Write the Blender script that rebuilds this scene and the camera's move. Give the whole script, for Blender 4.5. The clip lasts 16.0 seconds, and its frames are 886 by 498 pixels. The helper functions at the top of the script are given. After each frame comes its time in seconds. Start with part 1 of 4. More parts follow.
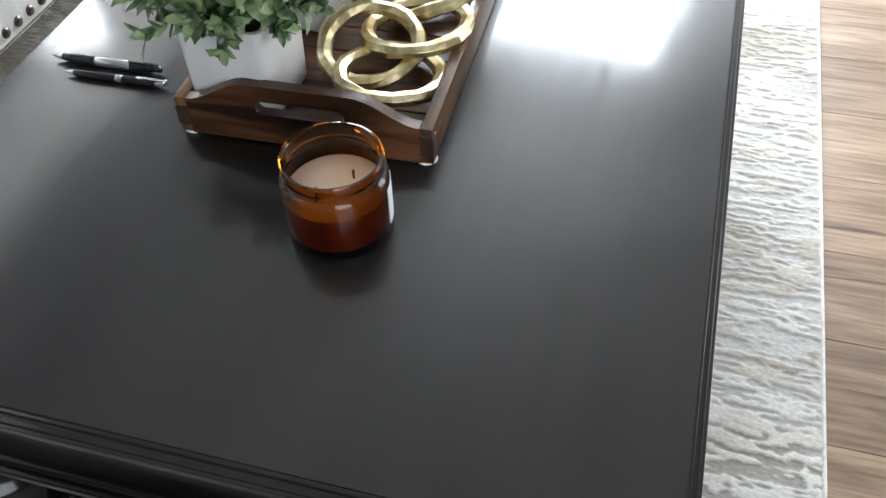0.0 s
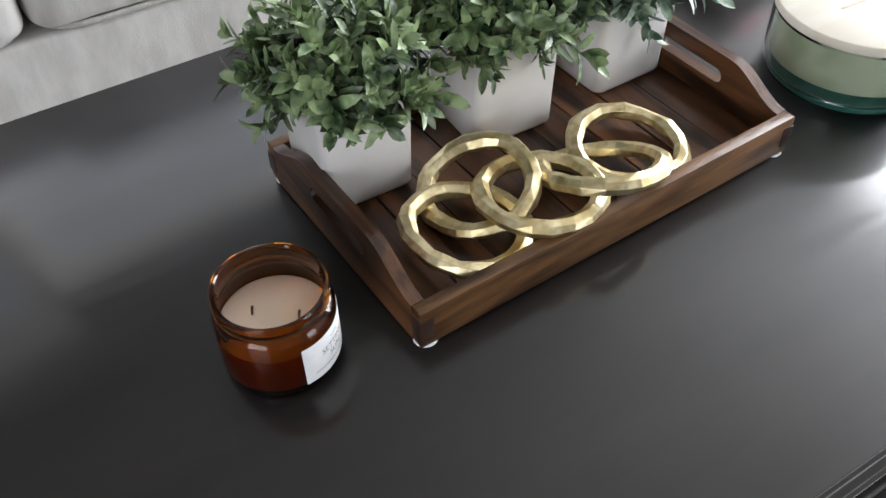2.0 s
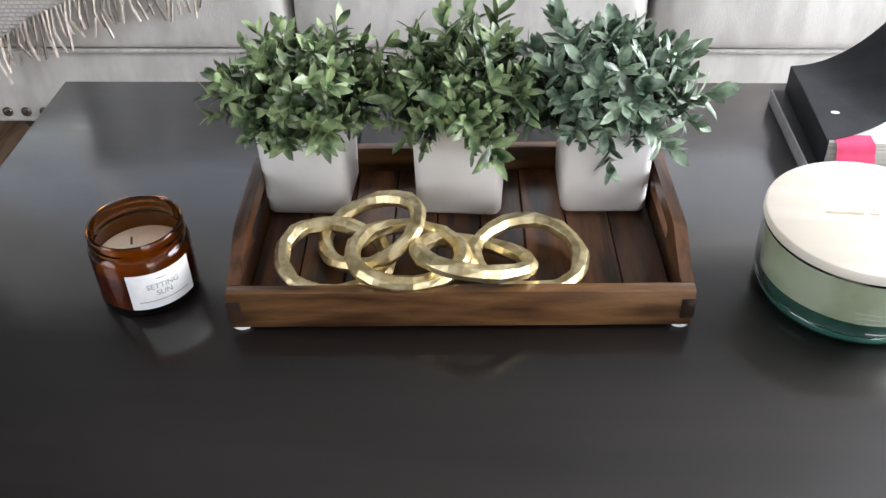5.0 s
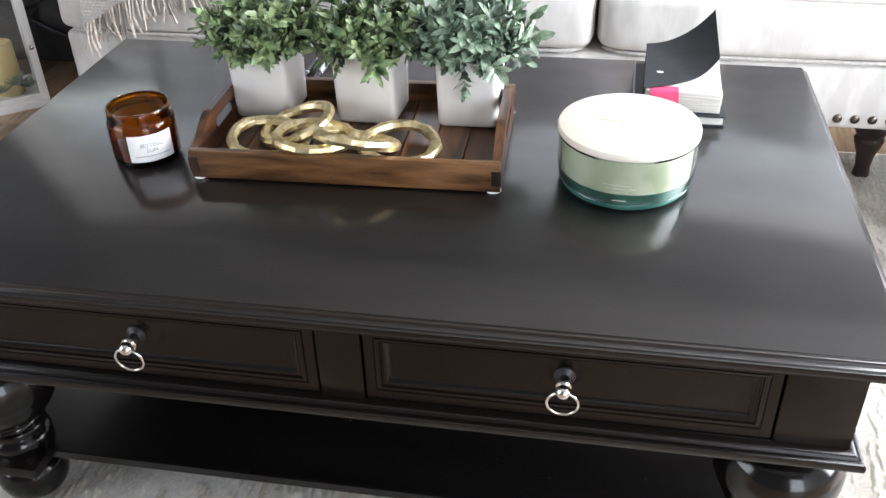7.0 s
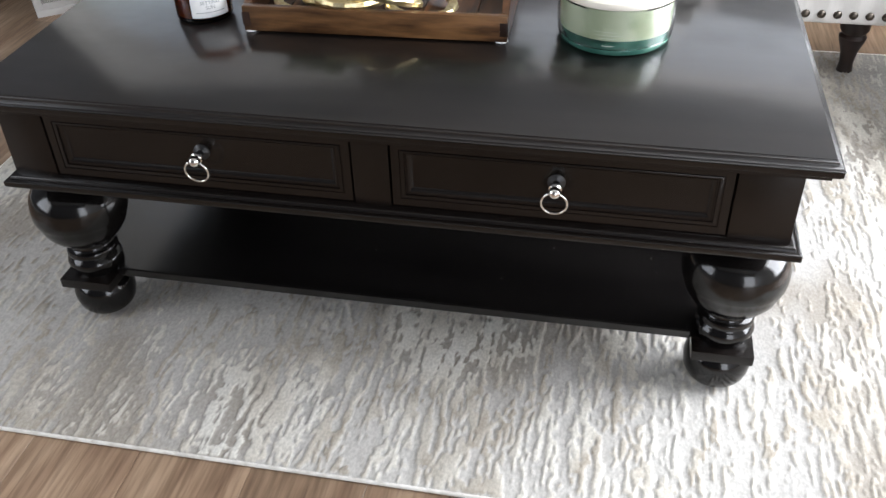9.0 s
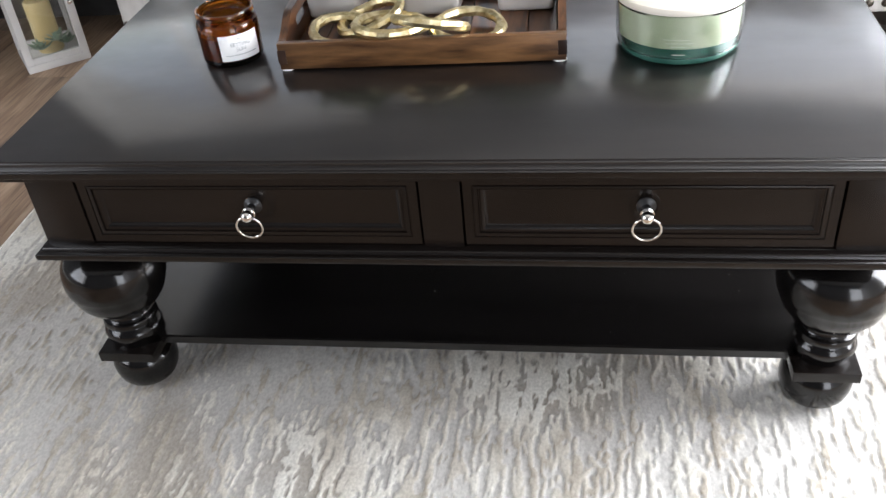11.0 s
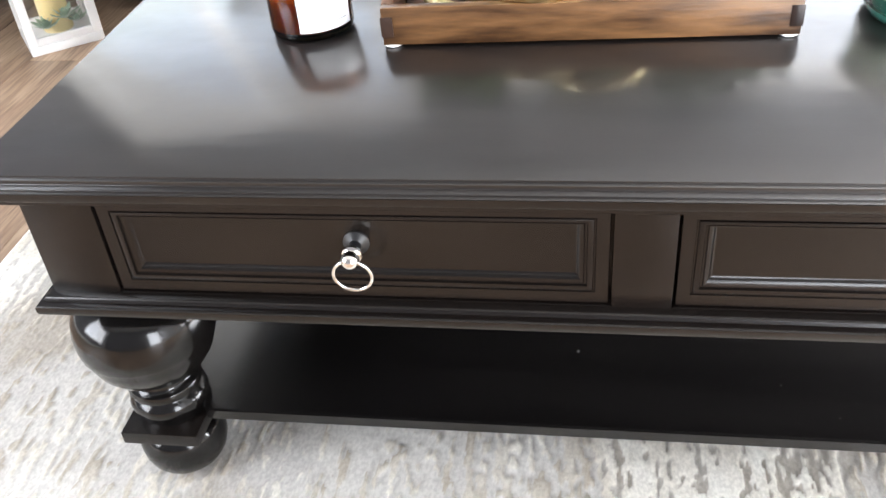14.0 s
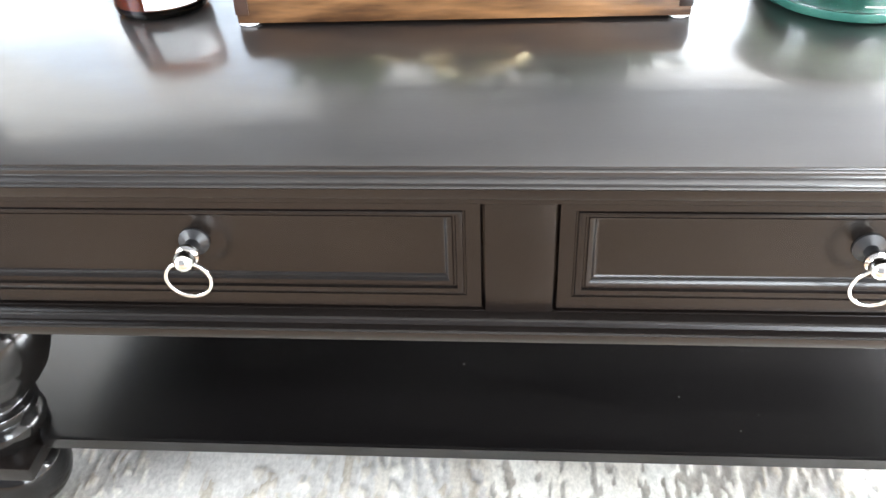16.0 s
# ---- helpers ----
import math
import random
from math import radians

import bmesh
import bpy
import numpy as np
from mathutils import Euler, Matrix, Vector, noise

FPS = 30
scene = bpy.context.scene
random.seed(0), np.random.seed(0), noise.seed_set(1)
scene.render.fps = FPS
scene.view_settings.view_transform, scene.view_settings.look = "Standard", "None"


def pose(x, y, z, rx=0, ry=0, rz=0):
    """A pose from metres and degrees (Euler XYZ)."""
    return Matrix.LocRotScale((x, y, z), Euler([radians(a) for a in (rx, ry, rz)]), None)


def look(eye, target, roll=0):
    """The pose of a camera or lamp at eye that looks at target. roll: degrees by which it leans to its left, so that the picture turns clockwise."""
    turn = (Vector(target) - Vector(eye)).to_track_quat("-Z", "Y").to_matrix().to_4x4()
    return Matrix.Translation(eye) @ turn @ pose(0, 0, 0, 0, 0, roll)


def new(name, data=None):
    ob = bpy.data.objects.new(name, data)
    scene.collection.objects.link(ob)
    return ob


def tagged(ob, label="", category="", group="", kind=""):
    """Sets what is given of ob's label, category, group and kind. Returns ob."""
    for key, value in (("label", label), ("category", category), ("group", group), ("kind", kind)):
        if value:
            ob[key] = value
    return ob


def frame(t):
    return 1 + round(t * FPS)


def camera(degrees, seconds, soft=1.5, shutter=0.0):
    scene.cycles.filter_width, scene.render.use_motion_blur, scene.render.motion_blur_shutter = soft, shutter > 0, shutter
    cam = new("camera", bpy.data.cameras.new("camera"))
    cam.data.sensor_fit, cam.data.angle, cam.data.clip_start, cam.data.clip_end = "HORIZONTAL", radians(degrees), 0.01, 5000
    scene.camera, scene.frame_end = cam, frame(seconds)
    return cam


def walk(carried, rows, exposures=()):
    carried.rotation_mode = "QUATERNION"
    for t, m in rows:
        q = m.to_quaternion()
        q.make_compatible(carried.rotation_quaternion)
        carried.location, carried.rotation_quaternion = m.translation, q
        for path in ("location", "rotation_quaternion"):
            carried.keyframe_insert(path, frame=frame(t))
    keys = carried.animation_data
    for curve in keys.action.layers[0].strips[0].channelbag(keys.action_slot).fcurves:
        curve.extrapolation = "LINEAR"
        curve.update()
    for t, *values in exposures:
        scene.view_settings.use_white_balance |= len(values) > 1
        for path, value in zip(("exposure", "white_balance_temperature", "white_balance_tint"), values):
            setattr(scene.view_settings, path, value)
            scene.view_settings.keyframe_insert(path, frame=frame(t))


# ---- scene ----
cam = camera(51.8, 16.0)
PATH = [
    (0, (-0.918, 0.062, 1.052), (0.401, 0.467, -0.395), -2.4),
    (0.5, (-0.849, 0.026, 1.034), (0.427, 0.583, -0.402), 0.1),
    (1, (-0.74, 0.006, 1.014), (0.436, 0.706, -0.444), 2.0),
    (1.5, (-0.62, -0.06, 1.038), (0.299, 0.927, -0.439), -0.7),
    (2, (-0.517, -0.133, 1.059), (0.22, 1.051, -0.375), -1.2),
    (2.5, (-0.392, -0.129, 1.054), (0.229, 1.131, -0.37), -1.9),
    (3, (-0.287, -0.079, 1.057), (0.215, 1.27, -0.331), -0.2),
    (5.5, (0.028, -0.48, 1.06), (-0.166, 1.106, -0.143), -0.9),
    (6, (0.147, -0.6, 1.049), (-0.147, 0.987, -0.131), -0.3),
    (6.5, (0.215, -0.68, 1.078), (-0.174, 0.904, -0.079), -2.0),
    (7, (0.248, -0.762, 1.098), (-0.062, 0.865, -0.023), -1.7),
    (7.5, (0.274, -0.899, 1.122), (0.077, 0.829, 0.135), 0.0),
    (7.8, (0.287, -0.961, 1.131), (0.084, 0.788, 0.183), -0.0),
    (8, (0.3, -0.982, 1.121), (0.079, 0.764, 0.17), -0.3),
    (8.5, (0.329, -1.02, 1.088), (0.067, 0.634, -0.005), -1.0),
    (9, (0.301, -1.039, 1.083), (-0.035, 0.52, -0.124), -1.7),
    (9.5, (0.258, -1.027, 1.091), (-0.109, 0.478, -0.175), -3.0),
    (10, (0.22, -1.011, 1.072), (-0.124, 0.559, -0.119), -3.7),
    (12.5, (0.06, -0.794, 1.028), (-0.24, 0.801, -0.141), -6.8),
    (13, (0.021, -0.713, 0.988), (-0.286, 0.881, -0.18), -6.5),
    (13.5, (-0.034, -0.656, 0.935), (-0.347, 0.93, -0.243), -5.9),
    (14, (-0.079, -0.63, 0.88), (-0.387, 0.951, -0.305), -5.4),
    (14.5, (-0.106, -0.602, 0.84), (-0.38, 0.984, -0.348), -4.4),
    (15, (-0.109, -0.594, 0.82), (-0.367, 1.01, -0.347), -3.7),
    (15.5, (-0.094, -0.585, 0.808), (-0.324, 1.018, -0.366), -3.1),
    (16, (-0.036, -0.557, 0.805), (-0.181, 1.066, -0.354), -2.4),
]
EXPO = [(0, 0.75, 6250, 5), (1, 0.7, 6300, 6), (2, 0.6, 6450, 8), (3.2, 0.5, 6500, 10), (5.5, 0.72, 6500, 10), (6, 0.72, 6450, 9.5), (6.5, 1.1, 6400, 9), (7.2, 0.75, 6400, 9), (7.5, 0.35, 6400, 9), (8, 0.2, 6400, 9), (8.5, 0.5, 6400, 9), (9, 0.62, 6450, 9), (9.5, 0.7, 6500, 10), (10, 0.6, 6500, 10), (12.5, 1.8, 6500, 9), (13.5, 2.1, 6500, 9), (14.5, 2.5, 6500, 9), (15.5, 2.68, 6450, 8), (16, 2.95, 6350, 6)]
walk(cam, [(t, look(e, g, r)) for t, e, g, r in PATH], EXPO)

# ---- light ----
world = bpy.data.worlds.new("World")
scene.world = world
world.use_nodes = True
wn = world.node_tree.nodes
sky = wn.new("ShaderNodeTexSky")
sky.sky_type, sky.sun_disc = "NISHITA", False
sky.sun_elevation, sky.sun_rotation = radians(38), radians(60)
world.node_tree.links.new(sky.outputs[0], wn["Background"].inputs[0])
wn["Background"].inputs[1].default_value = 0.12

ROOM = (-2.7, 2.7, -3.0, 2.45, 3.0)      # x0, x1, y0, y1, height
EAST_WINDOW = (-0.25, 1.65, 0.42, 2.4)   # y0, y1, z0, z1
# North windows are out of view, sized and placed by the tabletop's reflections.
NORTH_WINDOW = (-0.85, 2.2, 0.85, 1.97)
NORTH_SIDE = (-2.45, -0.95, 0.85, 2.3)
# Unseen window, added to fill the sofa's left end and glint on the legs.
WEST_FILL = (-2.3, -0.5, 0.6, 2.2)
# Unseen glazed opening, added to brighten the right drawer and the rug's front.
SOUTH_FILL = (1.2, 2.6, 0.06, 2.2)


def window_light(name, eye, target, w, h, watts, colour):
    lamp = bpy.data.lights.new(name, "AREA")
    lamp.shape, lamp.size, lamp.size_y, lamp.energy, lamp.color = "RECTANGLE", w, h, watts, colour
    ob = new(name, lamp)
    ob.matrix_world = look(eye, target)
    return ob


DAY = (0.93, 0.945, 1.0)
NORTH_TINT = (1.0, 0.965, 0.92)   # warm tint for the north lamps, against a bluish tabletop
window_light("window_light_east", (2.62, 0.7, 1.41), (0, 0.7, 1.41), 1.98, 2.06, 170, DAY)
# Added fill from the west; no such source is known.
window_light("fill_light_west", (-2.62, -1.4, 1.4), (0, -1.4, 1.4), 1.84, 1.64, 31, DAY)
# Added fill from behind the camera, low enough to reach the drawers.
window_light("fill_light_southeast", (1.9, -2.93, 1.13), (1.9, 0, 1.13), 1.34, 2.08, 36, DAY)
window_light("window_light_north", (0.675, 2.39, 1.41), (0.675, 0, 1.41), 3.13, 1.2, 11.4, NORTH_TINT)
window_light("window_light_northwest", (-1.7, 2.39, 1.575), (-1.7, 0, 1.575), 1.58, 1.53, 3.4, NORTH_TINT)


# ---- materials ----
def shader(name):
    m = bpy.data.materials.new(name)
    m.use_nodes = True
    return m, m.node_tree.nodes, m.node_tree.links, m.node_tree.nodes["Principled BSDF"]


def mat(name, c1, c2=None, scale=20.0, rough=0.5, rvar=0.1, metal=0.0, bump=0.0, bscale=200.0, stretch=(1, 1, 1), spec=0.5,
        pick="", detail=4.0, coat=0.0, sheen=0.0, contrast=(0.4, 0.6), bdist=0.002):
    """A procedural surface: two colours mixed by a coarse noise, a finer noise for gloss and relief. pick: 'object' or 'island' adds a shade for each piece."""
    m, n, l, p = shader(name)
    c2 = c2 or tuple(min(1, c * 1.25) for c in c1)
    co = n.new("ShaderNodeTexCoord")
    mp = n.new("ShaderNodeMapping")
    mp.inputs["Scale"].default_value = stretch
    l.new(co.outputs["Object"], mp.inputs["Vector"])
    a = n.new("ShaderNodeTexNoise")
    a.inputs["Scale"].default_value, a.inputs["Detail"].default_value = scale, detail
    b = n.new("ShaderNodeTexNoise")
    b.inputs["Scale"].default_value, b.inputs["Detail"].default_value = bscale, 3
    for t in (a, b):
        l.new(mp.outputs[0], t.inputs["Vector"])
    ramp = n.new("ShaderNodeValToRGB")
    ramp.color_ramp.elements[0].position, ramp.color_ramp.elements[1].position = contrast
    ramp.color_ramp.elements[0].color, ramp.color_ramp.elements[1].color = (*c1, 1), (*c2, 1)
    l.new(a.outputs[0], ramp.inputs[0])
    colour = ramp.outputs[0]
    if pick:
        rnd = n.new("ShaderNodeObjectInfo").outputs["Random"] if pick == "object" else n.new("ShaderNodeNewGeometry").outputs["Random Per Island"]
        hsv = n.new("ShaderNodeHueSaturation")
        mr = n.new("ShaderNodeMapRange")
        mr.inputs["To Min"].default_value, mr.inputs["To Max"].default_value = 0.32, 1.65
        l.new(rnd, mr.inputs["Value"])
        l.new(mr.outputs[0], hsv.inputs["Value"])
        l.new(colour, hsv.inputs["Color"])
        colour = hsv.outputs[0]
        if pick == "object":
            add = n.new("ShaderNodeVectorMath")
            add.operation = "SCALE"
            add.inputs[0].default_value = (7.3, 3.1, 5.7)
            l.new(rnd, add.inputs["Scale"])
            l.new(add.outputs[0], mp.inputs["Location"])
    l.new(colour, p.inputs["Base Color"])
    rr = n.new("ShaderNodeMapRange")
    rr.inputs["To Min"].default_value, rr.inputs["To Max"].default_value = max(0.02, rough - rvar), min(1, rough + rvar)
    l.new(a.outputs[0], rr.inputs["Value"])
    l.new(rr.outputs[0], p.inputs["Roughness"])
    p.inputs["Metallic"].default_value = metal
    p.inputs["Specular IOR Level"].default_value = spec
    p.inputs["Coat Weight"].default_value = coat
    p.inputs["Coat Roughness"].default_value = 0.08
    p.inputs["Sheen Weight"].default_value = sheen
    if bump:
        bp = n.new("ShaderNodeBump")
        bp.inputs["Strength"].default_value, bp.inputs["Distance"].default_value = bump, bdist
        l.new(b.outputs[0], bp.inputs["Height"])
        l.new(bp.outputs[0], p.inputs["Normal"])
    return m


def glass(name, colour, rough=0.02, ior=1.45):
    m, n, l, p = shader(name)
    p.inputs["Base Color"].default_value = (*colour, 1)
    p.inputs["Transmission Weight"].default_value = 1.0
    p.inputs["Roughness"].default_value = rough
    p.inputs["IOR"].default_value = ior
    return m


def satin_top():
    """Dark stain under a satin varnish: a soft base lobe and a clearer coat, both wiped uneven."""
    m, n, l, p = shader("black_lacquer")
    co = n.new("ShaderNodeTexCoord")

    def field(scale, stretch, detail):
        mp = n.new("ShaderNodeMapping")
        mp.inputs["Scale"].default_value = stretch
        l.new(co.outputs["Object"], mp.inputs["Vector"])
        t = n.new("ShaderNodeTexNoise")
        t.inputs["Scale"].default_value, t.inputs["Detail"].default_value = scale, detail
        l.new(mp.outputs[0], t.inputs["Vector"])
        return t.outputs[0]

    def spread(src, lo, hi, at):
        q = n.new("ShaderNodeMapRange")
        q.inputs["From Min"].default_value, q.inputs["From Max"].default_value = 0.36, 0.64
        q.inputs["To Min"].default_value, q.inputs["To Max"].default_value = lo, hi
        l.new(src, q.inputs["Value"])
        for sock in at:
            l.new(q.outputs[0], sock)
        return q.outputs[0]
    grain, wipe, fine, streak = field(22, (0.1, 1, 1), 6), field(5, (1, 1.4, 1), 5), field(330, (0.35, 1, 1), 2), field(75, (0.09, 1, 1), 4)
    ramp = n.new("ShaderNodeValToRGB")
    ramp.color_ramp.elements[0].position, ramp.color_ramp.elements[1].position = 0.35, 0.68
    ramp.color_ramp.elements[0].color, ramp.color_ramp.elements[1].color = (0.0045, 0.0034, 0.003, 1), (0.0098, 0.0075, 0.0066, 1)
    l.new(grain, ramp.inputs[0])
    l.new(ramp.outputs[0], p.inputs["Base Color"])
    spread(wipe, 0.36, 0.5, [p.inputs["Roughness"]])
    p.inputs["Specular IOR Level"].default_value = 0.3
    p.inputs["Coat Weight"].default_value = 0.75
    both = n.new("ShaderNodeMath")
    both.operation = "ADD"
    l.new(spread(wipe, 0.05, 0.1, []), both.inputs[0])
    l.new(spread(streak, 0.02, 0.1, []), both.inputs[1])
    l.new(both.outputs[0], p.inputs["Coat Roughness"])
    bp = n.new("ShaderNodeBump")
    bp.inputs["Strength"].default_value, bp.inputs["Distance"].default_value = 0.035, 0.001
    l.new(fine, bp.inputs["Height"])
    l.new(bp.outputs[0], p.inputs["Normal"])
    l.new(bp.outputs[0], p.inputs["Coat Normal"])
    return m


LACQUER = satin_top()
# Darker copies of the top's lacquer; shade on fronts and shelf is coloured in.
LACQUER_FRONT_SHADED = mat("black_lacquer_front_shaded", (0.0045, 0.0034, 0.0029), (0.0075, 0.0056, 0.0048), 9, 0.25, 0.05, bump=0.04, bscale=200, stretch=(0.12, 1, 1), spec=0.33)
LACQUER_SHELF_SHADED = mat("black_lacquer_shelf_shaded", (0.0035, 0.003, 0.003), (0.006, 0.0052, 0.005), 9, 0.22, 0.06, bump=0.03, bscale=260, stretch=(0.12, 1, 1))
LACQUER_GLOSS = mat("black_lacquer_gloss", (0.0035, 0.003, 0.003), (0.006, 0.0054, 0.005), 14, 0.15, 0.03, bump=0.02, bscale=60, spec=0.42)
NICKEL = mat("polished_nickel", (0.75, 0.72, 0.68), (0.85, 0.83, 0.8), 40, 0.14, 0.05, metal=1.0)
TRAY_WOOD = mat("dark_walnut", (0.035, 0.015, 0.006), (0.20, 0.098, 0.038), 60, 0.33, 0.1, bump=0.3, bscale=180, stretch=(0.16, 1, 1), contrast=(0.36, 0.66), detail=8)
TRAY_END = mat("dark_walnut_end", (0.024, 0.0095, 0.0045), (0.15, 0.064, 0.026), 46, 0.32, 0.1, bump=0.25, bscale=160, stretch=(1, 0.1, 1), contrast=(0.4, 0.62), detail=8)
TRAY_PLANK = mat("reclaimed_plank", (0.018, 0.0075, 0.004), (0.12, 0.05, 0.02), 60, 0.34, 0.12, bump=0.3, bscale=120, stretch=(1, 0.12, 1), pick="object", contrast=(0.4, 0.62), detail=8)
GOLD = mat("brushed_gold", (0.66, 0.53, 0.28), (0.86, 0.75, 0.48), 90, 0.40, 0.1, metal=1.0, bump=0.25, bscale=240, bdist=0.001)
CERAMIC = mat("white_ceramic", (0.72, 0.70, 0.68), (0.8, 0.78, 0.76), 12, 0.38, 0.08, bump=0.05, bscale=120)
SOIL = mat("dark_moss", (0.02, 0.018, 0.01), (0.06, 0.05, 0.025), 120, 0.95, 0.05, bump=0.8, bscale=150)
LEAF = mat("dusty_green_leaf", (0.026, 0.058, 0.022), (0.25, 0.33, 0.16), 38, 0.36, 0.1, bump=0.2, bscale=220, pick="island", contrast=(0.4, 0.6))
LEAF_GREY = mat("grey_green_leaf", (0.034, 0.066, 0.04), (0.29, 0.38, 0.275), 38, 0.36, 0.1, bump=0.2, bscale=220, pick="island", contrast=(0.4, 0.6))
LEAF_PALE = mat("pale_succulent", (0.3, 0.42, 0.32), (0.56, 0.66, 0.55), 40, 0.6, 0.1, bump=0.2, bscale=150)
AMBER = glass("amber_glass", (0.29, 0.083, 0.0045))
WAX = mat("cream_wax", (0.88, 0.82, 0.68), (0.94, 0.89, 0.77), 14, 0.45, 0.08, bump=0.05, bscale=60)
WAX_BSDF = WAX.node_tree.nodes["Principled BSDF"]
WAX_BSDF.inputs["Subsurface Weight"].default_value, WAX_BSDF.inputs["Subsurface Scale"].default_value = 0.6, 0.012
WAX_BSDF.inputs["Subsurface Radius"].default_value = (1.0, 0.8, 0.55)
WICK = mat("charred_wick", (0.05, 0.035, 0.025), (0.16, 0.1, 0.06), 300, 0.9, 0.05)
PAPER = mat("white_paper", (0.82, 0.82, 0.82), (0.88, 0.88, 0.87), 60, 0.6, 0.05)
INK = mat("grey_ink", (0.22, 0.24, 0.25), (0.3, 0.31, 0.32), 60, 0.7, 0.05)
SEA_GLASS = glass("sea_glass", (0.95, 0.985, 0.97), 0.03)
TEAL = mat("teal_glass_base", (0.035, 0.12, 0.095), (0.07, 0.19, 0.15), 20, 0.1, 0.04)
GREEN_WAX = mat("pale_green_wax", (0.50, 0.56, 0.36), (0.70, 0.73, 0.54), 26, 0.5, 0.1, bump=0.05, bscale=40)
LID_WOOD = mat("pale_lid_wood", (0.78, 0.71, 0.6), (0.92, 0.88, 0.8), 14, 0.5, 0.08, bump=0.1, bscale=120, stretch=(0.1, 1, 1))
BOOK_BLACK = mat("black_cover", (0.012, 0.014, 0.018), (0.022, 0.025, 0.03), 25, 0.55, 0.08, bump=0.15, bscale=400, spec=0.3)
PAGES = mat("page_edges", (0.6, 0.57, 0.52), (0.82, 0.8, 0.76), 12, 0.8, 0.05, bump=0.6, bscale=60, stretch=(1, 1, 40))
SPINE_GREY = mat("grey_cloth_spine", (0.42, 0.43, 0.45), (0.5, 0.51, 0.53), 60, 0.7, 0.05, bump=0.2, bscale=500)
PINK = mat("pink_paper", (0.8, 0.05, 0.16), (0.86, 0.08, 0.2), 30, 0.6, 0.05)
SEAL_PRINT = mat("pale_print", (0.72, 0.76, 0.66), (0.8, 0.83, 0.74), 80, 0.7)
PRINT = mat("burnt_print", (0.5, 0.4, 0.28), (0.58, 0.47, 0.34), 80, 0.7)
YELLOW = mat("yellow_paper", (0.75, 0.75, 0.3), (0.82, 0.8, 0.4), 30, 0.6, 0.05)
PEN_BLACK = mat("black_plastic", (0.01, 0.01, 0.012), (0.018, 0.018, 0.02), 60, 0.25, 0.05)
SILVER = mat("silver_plastic", (0.5, 0.5, 0.52), (0.6, 0.6, 0.62), 80, 0.25, 0.08, metal=0.8)
LINEN = mat("pale_linen", (0.51, 0.495, 0.475), (0.62, 0.604, 0.582), 26, 0.9, 0.06, bump=0.5, bscale=520, stretch=(1, 1, 0.35), sheen=0.2, bdist=0.001)
PIPING = mat("linen_piping", (0.5, 0.485, 0.465), (0.6, 0.585, 0.565), 90, 0.9, 0.05, bump=0.4, bscale=600)
NAIL = mat("antique_nail", (0.07, 0.06, 0.05), (0.16, 0.14, 0.12), 80, 0.35, 0.1, metal=1.0)
DARK_WOOD = mat("dark_turned_wood", (0.02, 0.011, 0.008), (0.05, 0.028, 0.02), 20, 0.3, 0.08, bump=0.1)
# Darker copy of the turned wood; shade under the sofa sits in its colour.
SHADED_LEG_WOOD = mat("shaded_leg_wood", (0.012, 0.007, 0.006), (0.028, 0.016, 0.013), 20, 0.35, 0.08, bump=0.1)
FUR = mat("grey_faux_fur", (0.34, 0.32, 0.33), (0.56, 0.54, 0.55), 16, 0.75, 0.08, pick="island")
TAUPE = mat("taupe_velvet", (0.30, 0.265, 0.245), (0.42, 0.38, 0.355), 9, 0.8, 0.08, bump=0.3, bscale=300, sheen=0.4)
def weave(name, light, dark, scale, ratio):
    """Knotted rows: pale knots in staggered courses on a darker ground."""
    m, n, l, p = shader(name)
    co = n.new("ShaderNodeTexCoord")
    sep = n.new("ShaderNodeSeparateXYZ")
    l.new(co.outputs["Object"], sep.inputs[0])
    add = n.new("ShaderNodeMath")
    add.operation = "SUBTRACT"
    l.new(sep.outputs[1], add.inputs[0])
    l.new(sep.outputs[2], add.inputs[1])
    com = n.new("ShaderNodeCombineXYZ")
    l.new(sep.outputs[0], com.inputs[0])
    l.new(add.outputs[0], com.inputs[1])
    br = n.new("ShaderNodeTexBrick")
    br.inputs["Scale"].default_value = scale
    br.inputs["Mortar Size"].default_value = 0.09
    br.inputs["Mortar Smooth"].default_value = 0.6
    br.inputs["Brick Width"].default_value, br.inputs["Row Height"].default_value = ratio, 0.5
    br.inputs["Color1"].default_value, br.inputs["Color2"].default_value = (*light, 1), (*[c * 0.88 for c in light], 1)
    br.inputs["Mortar"].default_value = (*dark, 1)
    l.new(com.outputs[0], br.inputs["Vector"])
    l.new(br.outputs["Color"], p.inputs["Base Color"])
    p.inputs["Roughness"].default_value = 0.95
    bp = n.new("ShaderNodeBump")
    bp.invert = True
    bp.inputs["Strength"].default_value, bp.inputs["Distance"].default_value = 0.9, 0.004
    l.new(br.outputs["Fac"], bp.inputs["Height"])
    l.new(bp.outputs[0], p.inputs["Normal"])
    return m


THROW = weave("woven_throw", (0.66, 0.64, 0.62), (0.5, 0.46, 0.43), 66, 0.75)
FRINGE = mat("beige_fringe", (0.42, 0.36, 0.31), (0.6, 0.54, 0.49), 60, 0.95, 0.03, pick="island")
WHITE_FRINGE = mat("cream_fringe", (0.6, 0.58, 0.54), (0.76, 0.74, 0.7), 60, 0.95, 0.03, pick="island")
COTTON = weave("grey_knit_throw", (0.68, 0.69, 0.69), (0.42, 0.45, 0.46), 75, 0.5)
WHITE_PAINT = mat("white_paint", (0.76, 0.76, 0.75), (0.82, 0.82, 0.81), 8, 0.4, 0.1, bump=0.05)
